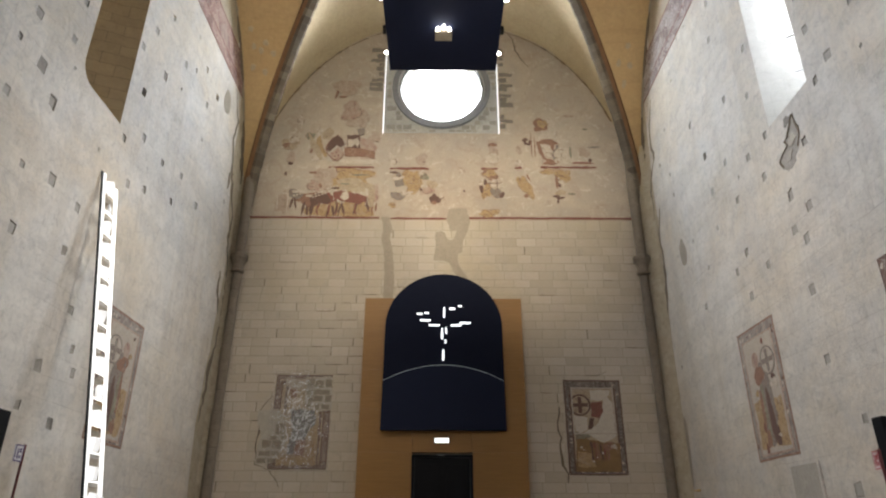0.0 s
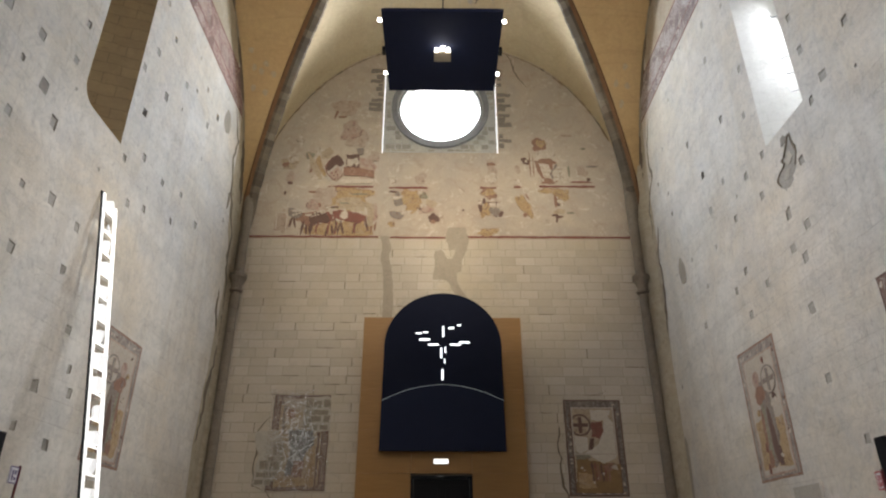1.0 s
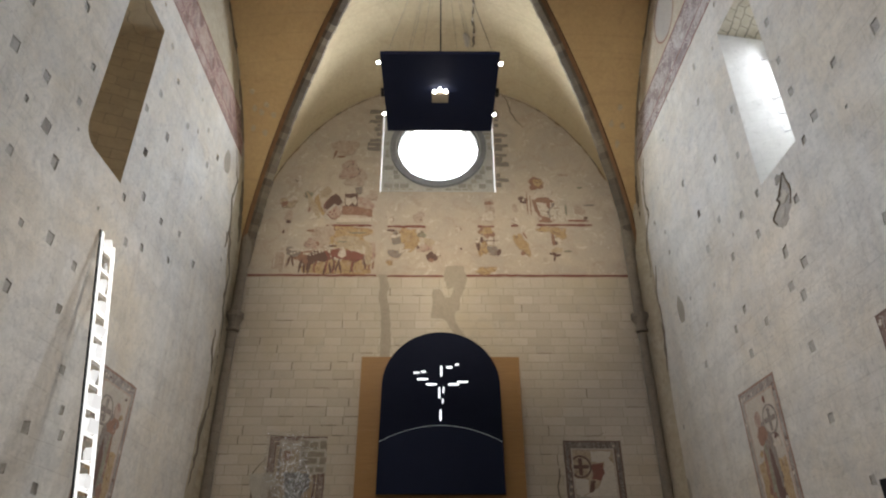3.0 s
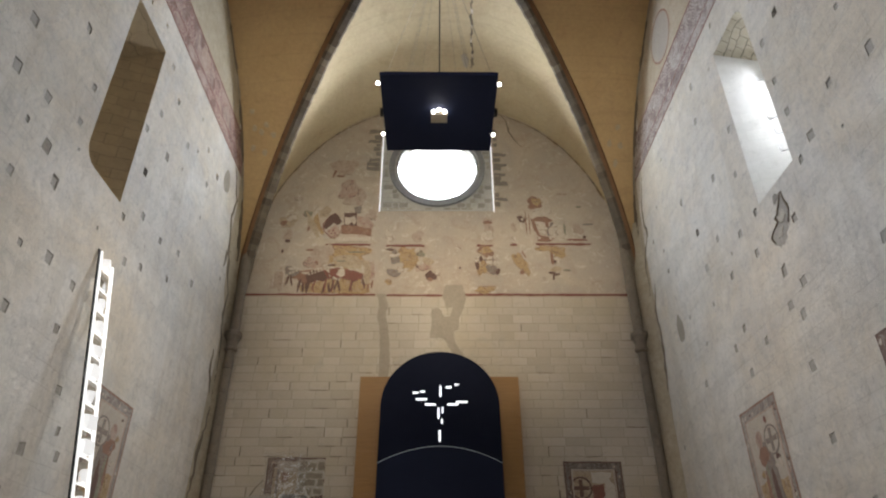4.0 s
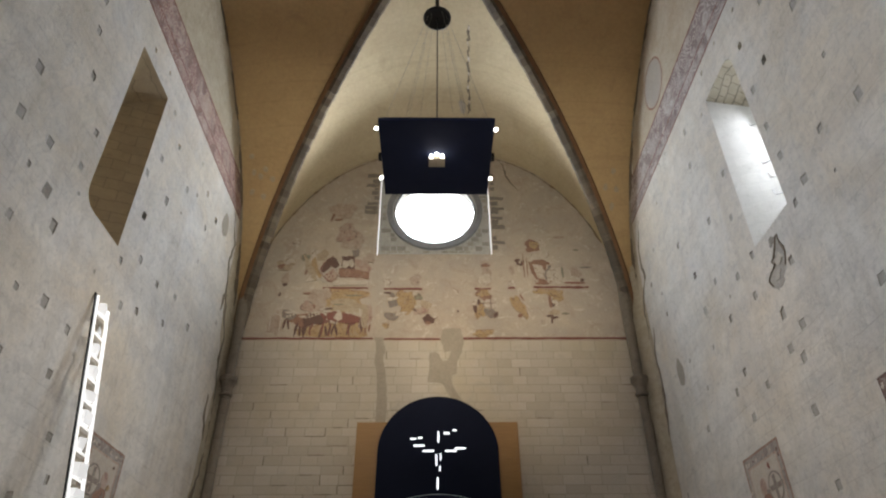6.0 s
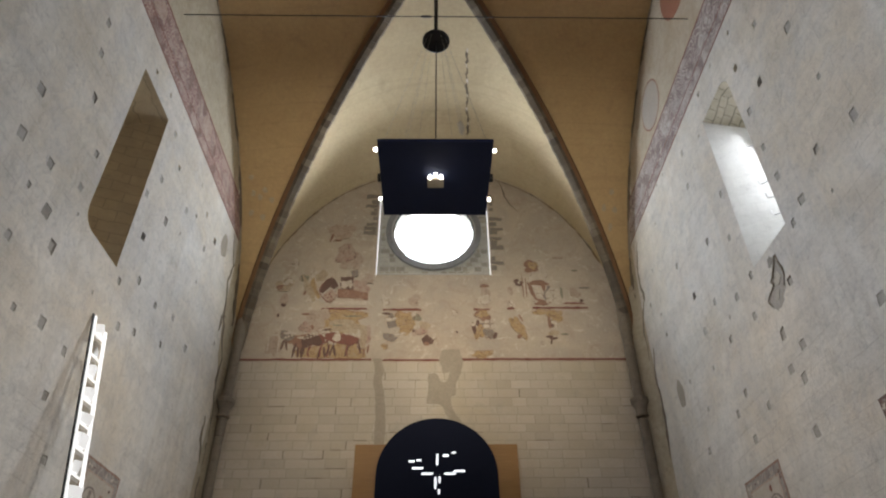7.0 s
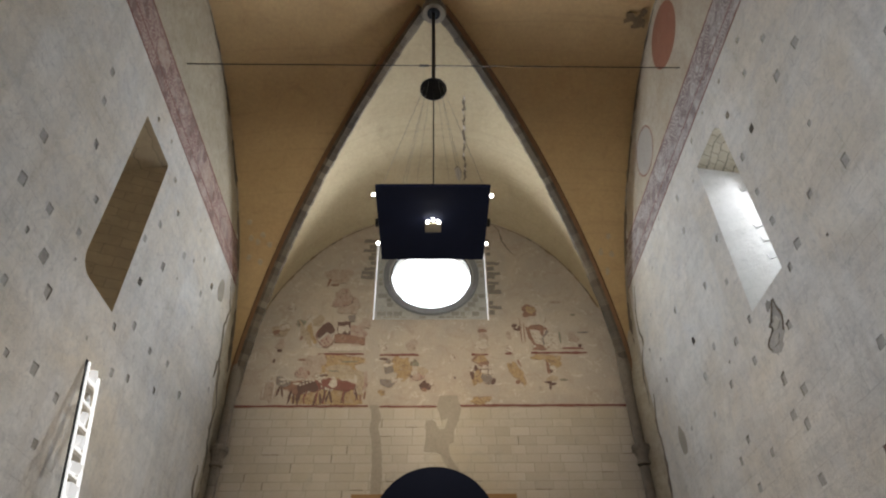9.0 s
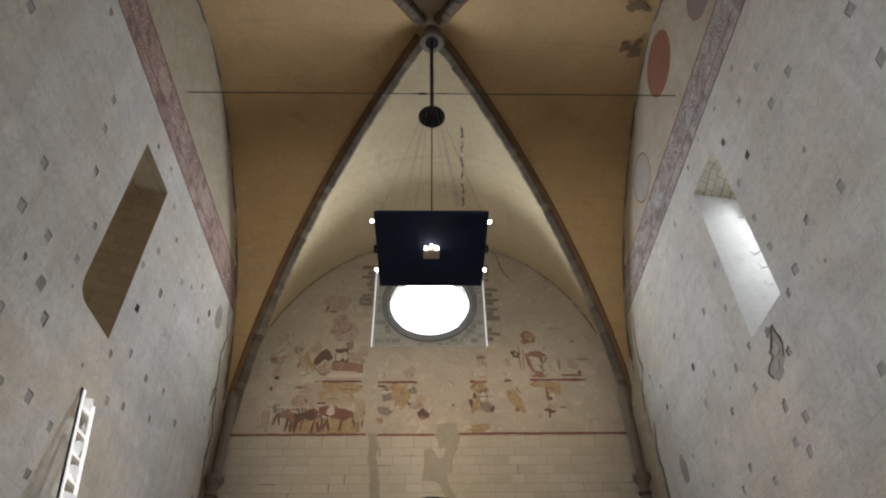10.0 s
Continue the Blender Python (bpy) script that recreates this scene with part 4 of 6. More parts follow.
low = [(CX - HW - 0.025, BOT - 0.0), (CX + HW + 0.025, BOT - 0.0)] + [(CX + HW - 2 * HW * i / 30, dome(CX + HW - 2 * HW * i / 30)) for i in range(31)]
part("lower_board", prism(low, on_board, 0.16, 0.22), M["navy_low"], board, "lower dark blue board with a curved top")
edge = bmesh.new()
for i in range(30):
    u0, u1 = CX - HW + 2 * HW * i / 30, CX - HW + 2 * HW * (i + 1) / 30
    prism([(u0, dome(u0) + 0.004), (u1, dome(u1) + 0.004), (u1, dome(u1) + 0.014), (u0, dome(u0) + 0.014)], on_board, 0.17, 0.21, edge)
part("curved_edge", edge, M["edge_line"], board, "faintly glowing curved edge")
# light bars in the form of a branching cross
BARS = [(-0.60, 7.49, 0.17, 0.038), (-0.40, 7.52, 0.13, 0.038), (-0.43, 7.30, 0.31, 0.042), (-0.17, 7.15, 0.31, 0.042), (0.11, 7.54, 0.044, 0.31), (0.345, 7.65, 0.17, 0.05),
        (0.57, 7.735, 0.12, 0.038), (0.46, 7.15, 0.31, 0.042), (0.72, 7.22, 0.31, 0.042), (0.055, 6.90, 0.044, 0.31), (0.17, 6.99, 0.038, 0.18), (0.15, 6.67, 0.038, 0.13), (0.09, 6.27, 0.044, 0.31)]
for u, v, w, h in BARS:
    r = min(w, h) / 2
    part("light_bar", prism(rounded(u - w / 2, v - h / 2, u + w / 2, v + h / 2, r * 0.9, n=3), on_board, 0.163, 0.185), M["led"], board, "white light bar")

# ---- hanging dark panel with lamps ----
PZ, PS = 10.57, 2.23
PX, PYN = 0.03, 8.75
hang = empty("ceiling_lamp", (PX, BAY, PZ), "square dark navy panel hung flat from cables, with lamps", "ceiling lamp")
part("board", box((PX - PS / 2, PYN, PZ), (PX + PS / 2, PYN + 2.22, PZ + 0.07), bevel=0.01), M["panel"], hang)
part("rim", box((PX - PS / 2 + 0.05, PYN + 0.05, PZ + 0.07), (PX + PS / 2 - 0.05, PYN + 2.17, PZ + 0.13), bevel=0.01), M["iron"], hang)
CORN = [(-1.13, 9.0), (1.18, 9.02), (-1.13, 10.45), (1.17, 10.46)]
for x, y in CORN:
    s = 1 if x > 0 else -1
    sp = part("spotlight", rod((x, y + 0.10, PZ + 0.13), (x, y - 0.01, PZ + 0.02), 0.05, sides=14, r2=0.06), M["iron"], hang, "small black spotlight")
    part("lens", rod((x, y - 0.005, PZ + 0.025), (x, y - 0.03, PZ + 0.0), 0.036, sides=14), M["bulb"], sp)
    part("arm", rod((x - s * 0.16, y + 0.08, PZ + 0.09), (x, y + 0.08, PZ + 0.09), 0.014), M["iron"], sp)
for sx in (-1, 1):
    part("side_fixture", box((PX + sx * (PS / 2 + 0.035) - 0.03, PYN + 1.02, PZ + 0.0), (PX + sx * (PS / 2 + 0.035) + 0.03, PYN + 1.16, PZ + 0.12), bevel=0.012), M["iron"], hang, "small black fixture, unlit")
lb = part("lamp_box", box((-0.13, 9.74, PZ - 0.07), (0.20, 10.0, PZ - 0.002), bevel=0.01), M["stain"], hang, "grey lamp housing")
for dx, dy in ((-0.11, 0.0), (0.0, -0.06), (0.11, 0.0)):
    bb = lathe([(0.01, 0), (0.032, 0.015), (0.038, 0.04), (0.028, 0.07)], 12)
    bmesh.ops.translate(bb, verts=bb.verts[:], vec=(0.035 + dx, 9.70 + dy, PZ - 0.085))
    part("bulb", bb, M["bulb"], lb)
bolt = empty("hanging_rod", (0.045, BAY, 15.1), "black iron rod with a round ceiling disc above the hanging panel", "lamp suspension")
part("rod", rod((0.05, BAY, 15.16), (0.05, BAY, 18.75), 0.05, sides=12), M["iron"], bolt)
part("disc", lathe([(0.05, 0.02), (0.30, 0.0), (0.335, 0.03), (0.335, 0.06), (0.12, 0.10), (0.05, 0.16)], 32), M["iron"], bolt).matrix_basis = Matrix.Translation((0.047, BAY, 15.08))
part("collar", rod((0.05, BAY, 15.05), (0.05, BAY, 15.10), 0.03), M["iron"], bolt)
part("cable", rod((0.05, BAY, 15.08), (0.04, BAY, PZ + 0.12), 0.013, sides=6), M["iron"], hang, "main hanging cable")
for sx in (-1, 1):
    for y, dy in ((PYN + 0.12, -0.12), (PYN + 2.0, 0.12), ):
        part("cable", rod((0.05 + sx * 0.22, BAY + dy, 15.08), (PX + sx * 1.0, y, PZ + 0.12), 0.0035, sides=5), M["wire"], hang)
        part("cable", rod((0.05 + sx * 0.12, BAY + dy * 2, 15.08), (PX + sx * 0.55, y, PZ + 0.12), 0.003, sides=5), M["wire"], hang)

# spots of the hanging lamp; the two uplights among them are added
lamp("spot_light", "SPOT", look((1.25, 10.62, PZ + 0.1), (1.9, 18, 10.4)), 970, (1.0, 0.88, 0.71), cone=66, blend=1.0, soft=0.06)
lamp("spot_light", "SPOT", look((-1.2, 10.62, PZ + 0.1), (-1.7, 18, 10.4)), 990, (1.0, 0.90, 0.76), cone=66, blend=1.0, soft=0.06)
# Uplights without a fixture of their own, added to brighten the entrance-side web.
lamp("spot_light", "SPOT", look((1.3, 10.8, PZ + 0.2), (3.9, 17.0, 14.9)), 690, (1.0, 0.98, 0.86), cone=84, blend=1.0, soft=0.06)
lamp("spot_light", "SPOT", look((-1.3, 10.8, PZ + 0.2), (-3.9, 17.0, 14.9)), 690, (1.0, 0.98, 0.86), cone=84, blend=1.0, soft=0.06)
lamp("spot_light", "SPOT", look((1.25, 8.9, PZ + 0.0), (6.4, 12.6, 4.2)), 330, (1.0, 0.78, 0.50), cone=70, blend=1.0, soft=0.06)
lamp("spot_light", "SPOT", look((-1.2, 8.9, PZ + 0.0), (-4.4, 17.6, 4.4)), 620, (1.0, 0.93, 0.84), cone=60, blend=1.0, soft=0.06)
lamp("spot_light", "SPOT", look((-1.25, 10.6, PZ - 0.05), (-6.3, 10.9, 3.4)), 500, (1.0, 0.90, 0.77), cone=92, blend=1.0, soft=0.05)
lamp("bulb_light", "POINT", pose(0.035, 9.6, PZ - 0.5), 3, (1.0, 0.88, 0.70), soft=0.08)

# ---- tie rod ----
tie = empty("tie_rod", (0, 9.72, 16.03), "thin iron tie rod stretched across the nave", "tie rod")
part("bar", rod((WL, 9.73, 16.06), (WR, 9.70, 15.98), 0.013, sides=6), M["iron"], tie)
part("turnbuckle", rod((-0.32, 9.715, 16.02), (-0.08, 9.715, 16.02), 0.032, sides=8), M["iron"], tie)

# ---- glowing ladder leaning on the wall ----
LT, LSL = 7.74, 0.1606                    # top height, lean per metre of drop


def lad(y, z, out=0.0):
    return Vector((WL + 0.03 + (LT - z) * LSL + out, y, z))


ladder = empty("ladder", (WL + 1.25, 10.7, 0), "tall glowing white ladder with blocks, leaning on the wall", "ladder")
LA, LB = 10.49, 10.97


def bar(p, q, wy, wx, name, mat, label="", parent=None):
    b = bmesh.new()
    bmesh.ops.create_cube(b, size=1.0)
    d = q - p
    m = Matrix.Translation((p + q) / 2) @ d.to_track_quat("Z", "Y").to_matrix().to_4x4() @ Matrix.Diagonal((wx, wy, d.length, 1))
    bmesh.ops.transform(b, matrix=m, verts=b.verts[:])
    bmesh.ops.bevel(b, geom=b.edges[:], offset=0.006, segments=1, affect="EDGES")
    return part(name, b, mat, parent or ladder, label)


for y, top in ((LA, LT), (LB, LT - 0.08)):
    bar(lad(y, 0.0), lad(y, top), 0.05, 0.05, "rail", M["ladder_glow"], "glowing white rail")
bar(lad(LA - 0.045, 0.0, -0.01), lad(LA - 0.045, LT + 0.02, -0.01), 0.022, 0.075, "edge_strip", M["black"], "black side strip")
rng = random.Random(21)
z = LT - 0.30
k = 0
while z > 0.3:
    bar(lad(LA + 0.03, z), lad(LB - 0.03, z), 0.022, 0.04, "rung", M["ladder_glow"])
    h = rng.uniform(0.17, 0.24)
    if k != 1:
        c = lad((LA + LB) / 2 + rng.uniform(-0.05, 0.05), z + 0.03 + h / 2)
        w = rng.uniform(0.20, 0.28)
        bb = box((-w / 2, -w / 2 * rng.uniform(0.4, 0.7), -h / 2), (w / 2, w / 2 * 0.5, h / 2), bevel=0.02)
        bmesh.ops.transform(bb, matrix=Matrix.Translation(c) @ Euler((rng.uniform(-0.2, 0.2), rng.uniform(-0.15, 0.15), 1.57 + rng.uniform(-0.6, 0.6))).to_matrix().to_4x4(), verts=bb.verts[:])
        part("block", bb, M["block_glow"], ladder, "small glowing white block")
    else:
        part("block", rod(lad(10.72, z + 0.02), lad(10.74, z + 0.2), 0.05, sides=8, r2=0.01), M["frost"], ladder, "small white cone")
    bar(lad(LA + 0.03, z + 0.30, -0.05), lad(LB - 0.03, z + 0.30, -0.05), 0.11, 0.012, "back_plate", M["stain"])
    z -= 0.425
    k += 1

# ---- stand signs and dark screens at the sides ----
def stand_sign(x, y, top, s, bars, label):
    def q(o):
        return y - s * o * (1.0 if s > 0 else 0.62)

    def face(u, v, d=0.0):
        return (x + f * (1 + d), q(u), v)

    f = 0.011 * s
    t = empty("stand_sign", (x, y, 0), label, "sign", "signs on poles beside the walls")
    part("base", lathe([(0.16, 0), (0.16, 0.02), (0.05, 0.035), (0.02, 0.06)], 18), M["iron"], t).matrix_basis = Matrix.Translation((x, y, 0))
    part("pole", rod((x, y, 0.03), (x, y, top), 0.018, sides=10), M["red_pole"], t, "dark red pole")
    c = part("card", box((x - 0.008, min(q(0.03), q(0.21)), top - 0.235), (x + 0.008, max(q(0.03), q(0.21)), top - 0.015), bevel=0.003), M["white"], t, "white sign card")
    part("card_border", frame_bm(0.03, top - 0.235, 0.21, top - 0.015, 0.016, face, 0.0, 0.2), bars, c)
    b = prism([(0.16, top - 0.20), (0.13, top - 0.20), (0.13, top - 0.06), (0.16, top - 0.06)], face, 0, 0.2)
    prism([(0.11, top - 0.19), (0.07, top - 0.19), (0.07, top - 0.15), (0.11, top - 0.15)], face, 0, 0.2, b)
    prism([(0.11, top - 0.12), (0.07, top - 0.12), (0.07, top - 0.06), (0.11, top - 0.06)], face, 0, 0.2, b)
    part("card_bars", b, bars, c)
    return t


stand_sign(-5.75, 9.35, 2.73, 1, M["sign_blue"], "white notice card with violet bars on a dark red pole")
stand_sign(5.48, 8.37, 2.60, -1, M["sign_red"], "white notice card with red bars on a dark red pole")
for x, y0, y1, top in ((-5.6, 7.9, 8.56, 3.05), (5.7, 8.42, 8.63, 3.02)):
    t = empty("dark_screen", (x, (y0 + y1) / 2, 0), "tall black upright display screen standing near the wall", "display screen", "screens beside the walls")
    part("body", box((x - 0.05, y0, 0.05), (x + 0.05, y1, top), bevel=0.012), M["black"], t)
    part("foot", box((x - 0.05, y0 + 0.02, 0.0), (x + 0.25 * (1 if x > 0 else -1), y1 - 0.02, 0.05) if x > 0 else (x + 0.25, y1 - 0.02, 0.05), bevel=0.01), M["iron"], t)

# ---- wall paintings ----
def patch(owner, place, poly, d, mat, label=""):
    return part("paint_patch", prism(poly, place, -0.004, d), mat, owner, label)


# border bands under the vault on both side walls
for name, place, m, z0, z1, label in (("painted_band", left_map, M["band"], 14.22, 15.45, "faded rose painted scroll band along the wall"),
                                      ("painted_band", right_map, M["band_grey"], 14.2, 15.5, "grey and rose painted scroll band along the wall")):
    t = empty(name, place(9, z0), label, "wall painting", "painted bands")
    mid = z0 + 0.38
    part("wide_strip", prism([(BACK + 0.1, mid + 0.03), (17.6, mid + 0.03), (17.6, z1 - 0.05), (BACK + 0.1, z1 - 0.05)], place, -0.01, 0.004), m, t)
    part("narrow_strip", prism([(BACK + 0.1, z0 + 0.04), (17.6, z0 + 0.04), (17.6, mid), (BACK + 0.1, mid)], place, -0.01, 0.005), m, t)
    for v, w in ((z0, 0.04), (mid, 0.03), (z1 - 0.05, 0.05)):
        part("line", prism([(BACK + 0.1, v), (17.6, v), (17.6, v + w), (BACK + 0.1, v + w)], place, -0.01, 0.007), M["p_line"], t)
    if place is left_map:
        for y in (8.75, 12.6, 4.9):
            part("roundel", prism(blob(y, 15.0, 0.75, 0.62, int(y * 10), 0.08), place, -0.004, 0.009), M["p_pink"], t)

# plaster between the bands and the vault
for name, place, sg, z1, m, label in (("bare_plaster", left_map, -1, 15.46, "bare_plaster", "beige unwashed plaster under the vault"), ("bare_plaster", right_map, 1, 15.51, "upper_plaster", "grey-beige plaster under the vault")):
    edge = [(BAY + HALF * (-0.8 + 1.6 * i / 24), side_z(-0.8 + 1.6 * i / 24, sg) + 0.05) for i in range(25)]
    edge = [(p, q) for p, q in edge if q > z1 + 0.1]
    part(name, prism([(edge[0][0], z1)] + [(edge[-1][0], z1)] + edge[::-1], place, -0.004, 0.002), M[m], wall_left if sg < 0 else wall_right, label)

# painted discs high on the wall
for y, z, r, m, ringm in ((9.83, 17.72, 0.88, M["oxide"], M["oxide"]), (12.95, 16.44, 0.74, M["disc_grey"], M["p_rust"]), (7.16, 16.62, 0.66, M["disc_violet"], M["p_rust"])):
    t = empty("painted_disc", right_map(y, z), "large faded painted disc high on the wall", "wall painting", "painted discs")
    part("field", prism(blob(y, z, 2 * r, 2 * r, int(y * 7), 0.03, 32), right_map, -0.004, 0.004), m, t)
    part("ring", ring_bm(y, z, r * 0.97, r * 1.05, right_map, -0.004, 0.007, 36), ringm, t)


def end_face(u, v, d=0.0):
    return end_map(u, v, d + 0.009)


def strokes(owner, seed, base, items, place=None):
    """Worn brush marks: paint, centre, width, height, slant; and the brown drawing over them."""
    place = place or (end_map if owner.name.startswith("battle") else end_face)
    drawn = bmesh.new()
    rng = random.Random(seed)
    for k, (m, u, v, w, h, lean) in enumerate(items):
        small = min(w, h) < 0.15
        rough, n = (0.18, 12) if small else (0.36 if owner.name.startswith("battle") else 0.2, 24)
        edge = blob(u, v, w, h, seed + k, rough, n, lean)
        d = base + 0.0004 * k
        patch(owner, place, edge, d, M[m])
        if small or m in ("rubble", "p_faint", "p_field"):
            continue
        # broken outline
        q = d + 0.0002
        for s in range(len(edge)):
            if rng.random() < 0.32:
                (a, b), (c2, d2) = edge[s], edge[(s + 1) % len(edge)]
                t = rng.uniform(0.008, 0.016)
                ia, ib, ic, id_ = a + (u - a) * 0.06, b + (v - b) * 0.06, c2 + (u - c2) * 0.06, d2 + (v - d2) * 0.06
                ln = math.hypot(ic - ia, id_ - ib) or 1
                nu, nv = -(id_ - ib) / ln * t / 2, (ic - ia) / ln * t / 2
                prism([(ia - nu, ib - nv), (ic - nu, id_ - nv), (ic + nu, id_ + nv), (ia + nu, ib + nv)], place, -0.002, q, drawn)
        # curved inner lines
        for s in range(rng.randint(0, 2)):
            cu, cv = u + rng.uniform(-0.25, 0.25) * w, v + rng.uniform(-0.25, 0.25) * h
            r, a0, a1, t = rng.uniform(0.12, 0.3) * min(w, h) + 0.03, rng.uniform(0, 6.28), rng.uniform(1.2, 3.0), rng.uniform(0.010, 0.02)
            pts = [(cu + r * 1.3 * math.cos(a0 + a1 * i / 6), cv + r * math.sin(a0 + a1 * i / 6)) for i in range(7)]
            for (a, b), (c2, d2) in zip(pts, pts[1:]):
                ln = math.hypot(c2 - a, d2 - b) or 1
                nu, nv = -(d2 - b) / ln * t / 2, (c2 - a) / ln * t / 2
                prism([(a - nu, b - nv), (c2 - nu, d2 - nv), (c2 + nu, d2 + nv), (a + nu, b + nv)], place, -0.002, q, drawn)
    if len(drawn.verts):
        part("drawing", drawn, M["p_draw"], owner, "brown painted outlines")["kind"] = "stuff"
    else:
        drawn.free()


def saint_panel(place, u0, v0, u1, v1, seed, flip, label, loss=(), bare=False, border="border", disc=(0.31, 0.70)):
    """A framed wall painting: border, lines, disc with a cross, and worn upright fields."""
    t = empty("wall_painting", place((u0 + u1) / 2, v0), label, "wall painting", "framed wall paintings")
    rng = random.Random(seed)
    rich = border in ("border", "border_grey")
    w, h = u1 - u0, v1 - v0
    b = 0.19
    part("border", prism(ragged(u0, v0, u1, v1, seed, 0.012, 0.25), place, -0.01, 0.004), M[border], t)
    part("outer_line", frame_bm(u0 + 0.005, v0 + 0.005, u1 - 0.005, v1 - 0.005, 0.035, place, -0.01, 0.006), M["p_dark" if rich else "p_rust"], t)
    part("field", prism([(u0 + b, v0 + b * 0.6), (u1 - b, v0 + b * 0.6), (u1 - b, v1 - b * 1.3), (u0 + b, v1 - b * 1.3)], place, -0.01, 0.007), M["p_field" if rich else "p_pale"], t)
    part("inner_line", frame_bm(u0 + b - 0.03, v0 + b * 0.6 - 0.03, u1 - b + 0.03, v1 - b * 1.3 + 0.03, 0.035, place, -0.01, 0.009), M["p_dark" if rich else "p_pink"], t)

    rng = random.Random(seed)

    def at(a, c):
        return ((u0 + w * a) if not flip else (u1 - w * a), v0 + h * c)

    def spot(a, c, ww, hh, m, s, d=0.011, rough=0.28, lean=0.0):
        u, v = at(a, c)
        patch(t, place, blob(u, v, ww * w, hh * h, seed * 31 + s, rough, 20, lean), d, M[m])

    if not bare:
        for k, (x, y) in enumerate(((0.30, 0.26), (0.69, 0.28))):
            patch(t, place, ragged(*at(min(x - 0.15, 1), 0.08), *at(x + 0.15, y + 0.16), seed + k, 0.03, 0.12) if not flip else ragged(*at(x + 0.15, 0.08), *at(x - 0.15, y + 0.16), seed + k, 0.03, 0.12), 0.010 + 0.0005 * k, M["p_ochre"])
        spot(0.50, 0.40, 0.34, 0.62, "p_grey", 2, 0.012, 0.14)
        spot(0.46, 0.30, 0.12, 0.40, "p_dark", 3, 0.013, 0.25)
        spot(0.58, 0.34, 0.10, 0.44, "p_teal", 4, 0.013, 0.25)
        spot(0.58, 0.62, 0.30, 0.13, "p_rust", 5, 0.014, 0.3)
        spot(0.62, 0.74, 0.17, 0.12, "p_pink", 6, 0.014, 0.1)
        spot(0.64, 0.36, 0.06, 0.36, "p_rust", 7, 0.015, 0.3)
        spot(0.38, 0.15, 0.10, 0.14, "p_dark", 8, 0.015, 0.3)
        spot(0.62, 0.14, 0.12, 0.12, "p_rust", 9, 0.015, 0.3)
    if disc:
        faded = not rich
        cu, cv = at(*disc)
        part("cross_field", prism(circle(cu, cv, 0.25, 32), place, -0.004, 0.016), M["p_pale" if faded else "p_field"], t)
        part("cross_ring", ring_bm(cu, cv, 0.25, 0.285 if faded else 0.295, place, -0.004, 0.020, 32), M["p_grey" if faded else "p_dark"], t)
        for du, dv in ((0.05, 0.22), (0.22, 0.05)):
            part("cross_bar", prism([(cu - du, cv - dv), (cu + du, cv - dv), (cu + du, cv + dv), (cu - du, cv + dv)], place, -0.004, 0.019 + du * 0.004), M["p_grey" if faded else "p_dark"], t)
    for i in range(0 if bare else 9):
        spot(rng.uniform(0.2, 0.8), rng.uniform(0.07, 0.9), rng.uniform(0.03, 0.09), rng.uniform(0.02, 0.07), rng.choice(("p_white", "p_dark", "p_red", "p_ochre", "p_grey")), 40 + i, 0.022 + i * 0.0004, 0.5)
    for i in range(26):
        side_ = rng.random() < 0.5
        a, c = (rng.choice((0.07, 0.93)) + rng.uniform(-0.03, 0.03), rng.uniform(0.05, 0.95)) if side_ else (rng.uniform(0.06, 0.94), rng.choice((0.035, 0.945)))
        spot(a, c, rng.uniform(0.03, 0.06), rng.uniform(0.015, 0.03), rng.choice(("p_white", "p_dark", "p_pink", "p_white")), 80 + i, 0.008, 0.5)
    for i, (a, c, ww, hh, m) in enumerate(loss):
        spot(a, c, ww, hh, m, 120 + i, 0.025 + 0.002 * i, 0.35)
    return t


saint_panel(left_map, 11.78, 3.13, 13.32, 5.62, 2, False, "framed wall painting with a cross disc, faded, on limewash", border="border_pale")
saint_panel(right_map, 12.0, 2.95, 13.6, 5.56, 4, False, "framed wall painting with a cross disc and grey robe, faded", border="border_pale")
saint_panel(right_map, 7.2, 2.9, 8.78, 5.35, 6, True, "framed wall painting, only its red-brown frame clear")
p4 = saint_panel(end_face, 3.43, 3.05, 5.0, 5.57, 8, False, "framed wall painting with losses of white plaster and a cross disc", bare=True, border="border_grey", disc=(0.265, 0.726))


def field(owner, seed, d, mat, *pts):
    patch(owner, end_face, worn_edge(list(pts), seed), d, M[mat])


# ground, robe and losses of the painting
field(p4, 1, 0.0120, "p_brown", (3.68, 4.02), (4.85, 3.86), (4.80, 3.14), (3.62, 3.14))
field(p4, 2, 0.0126, "p_ochre", (3.70, 3.66), (4.10, 3.60), (4.16, 3.26), (3.68, 3.26))
field(p4, 3, 0.0132, "p_teal", (3.66, 4.16), (4.04, 4.14), (4.05, 4.02), (3.68, 3.96))
field(p4, 4, 0.0230, "loss", (4.16, 5.29), (4.70, 5.29), (4.68, 5.16), (4.48, 5.02), (4.34, 4.98), (4.15, 5.02))
field(p4, 5, 0.0236, "loss", (3.92, 4.15), (4.24, 4.33), (4.36, 4.50), (4.44, 4.76), (4.50, 5.05), (4.60, 5.16), (4.74, 4.95), (4.76, 4.05), (4.56, 3.94), (4.40, 3.88), (4.20, 3.98), (4.04, 4.10))
field(p4, 6, 0.0242, "loss", (3.66, 4.60), (4.03, 4.54), (4.00, 4.22), (3.80, 4.13), (3.68, 4.20))
field(p4, 7, 0.0248, "p_red", (4.16, 4.96), (4.46, 4.98), (4.48, 4.72), (4.36, 4.52), (4.12, 4.56))
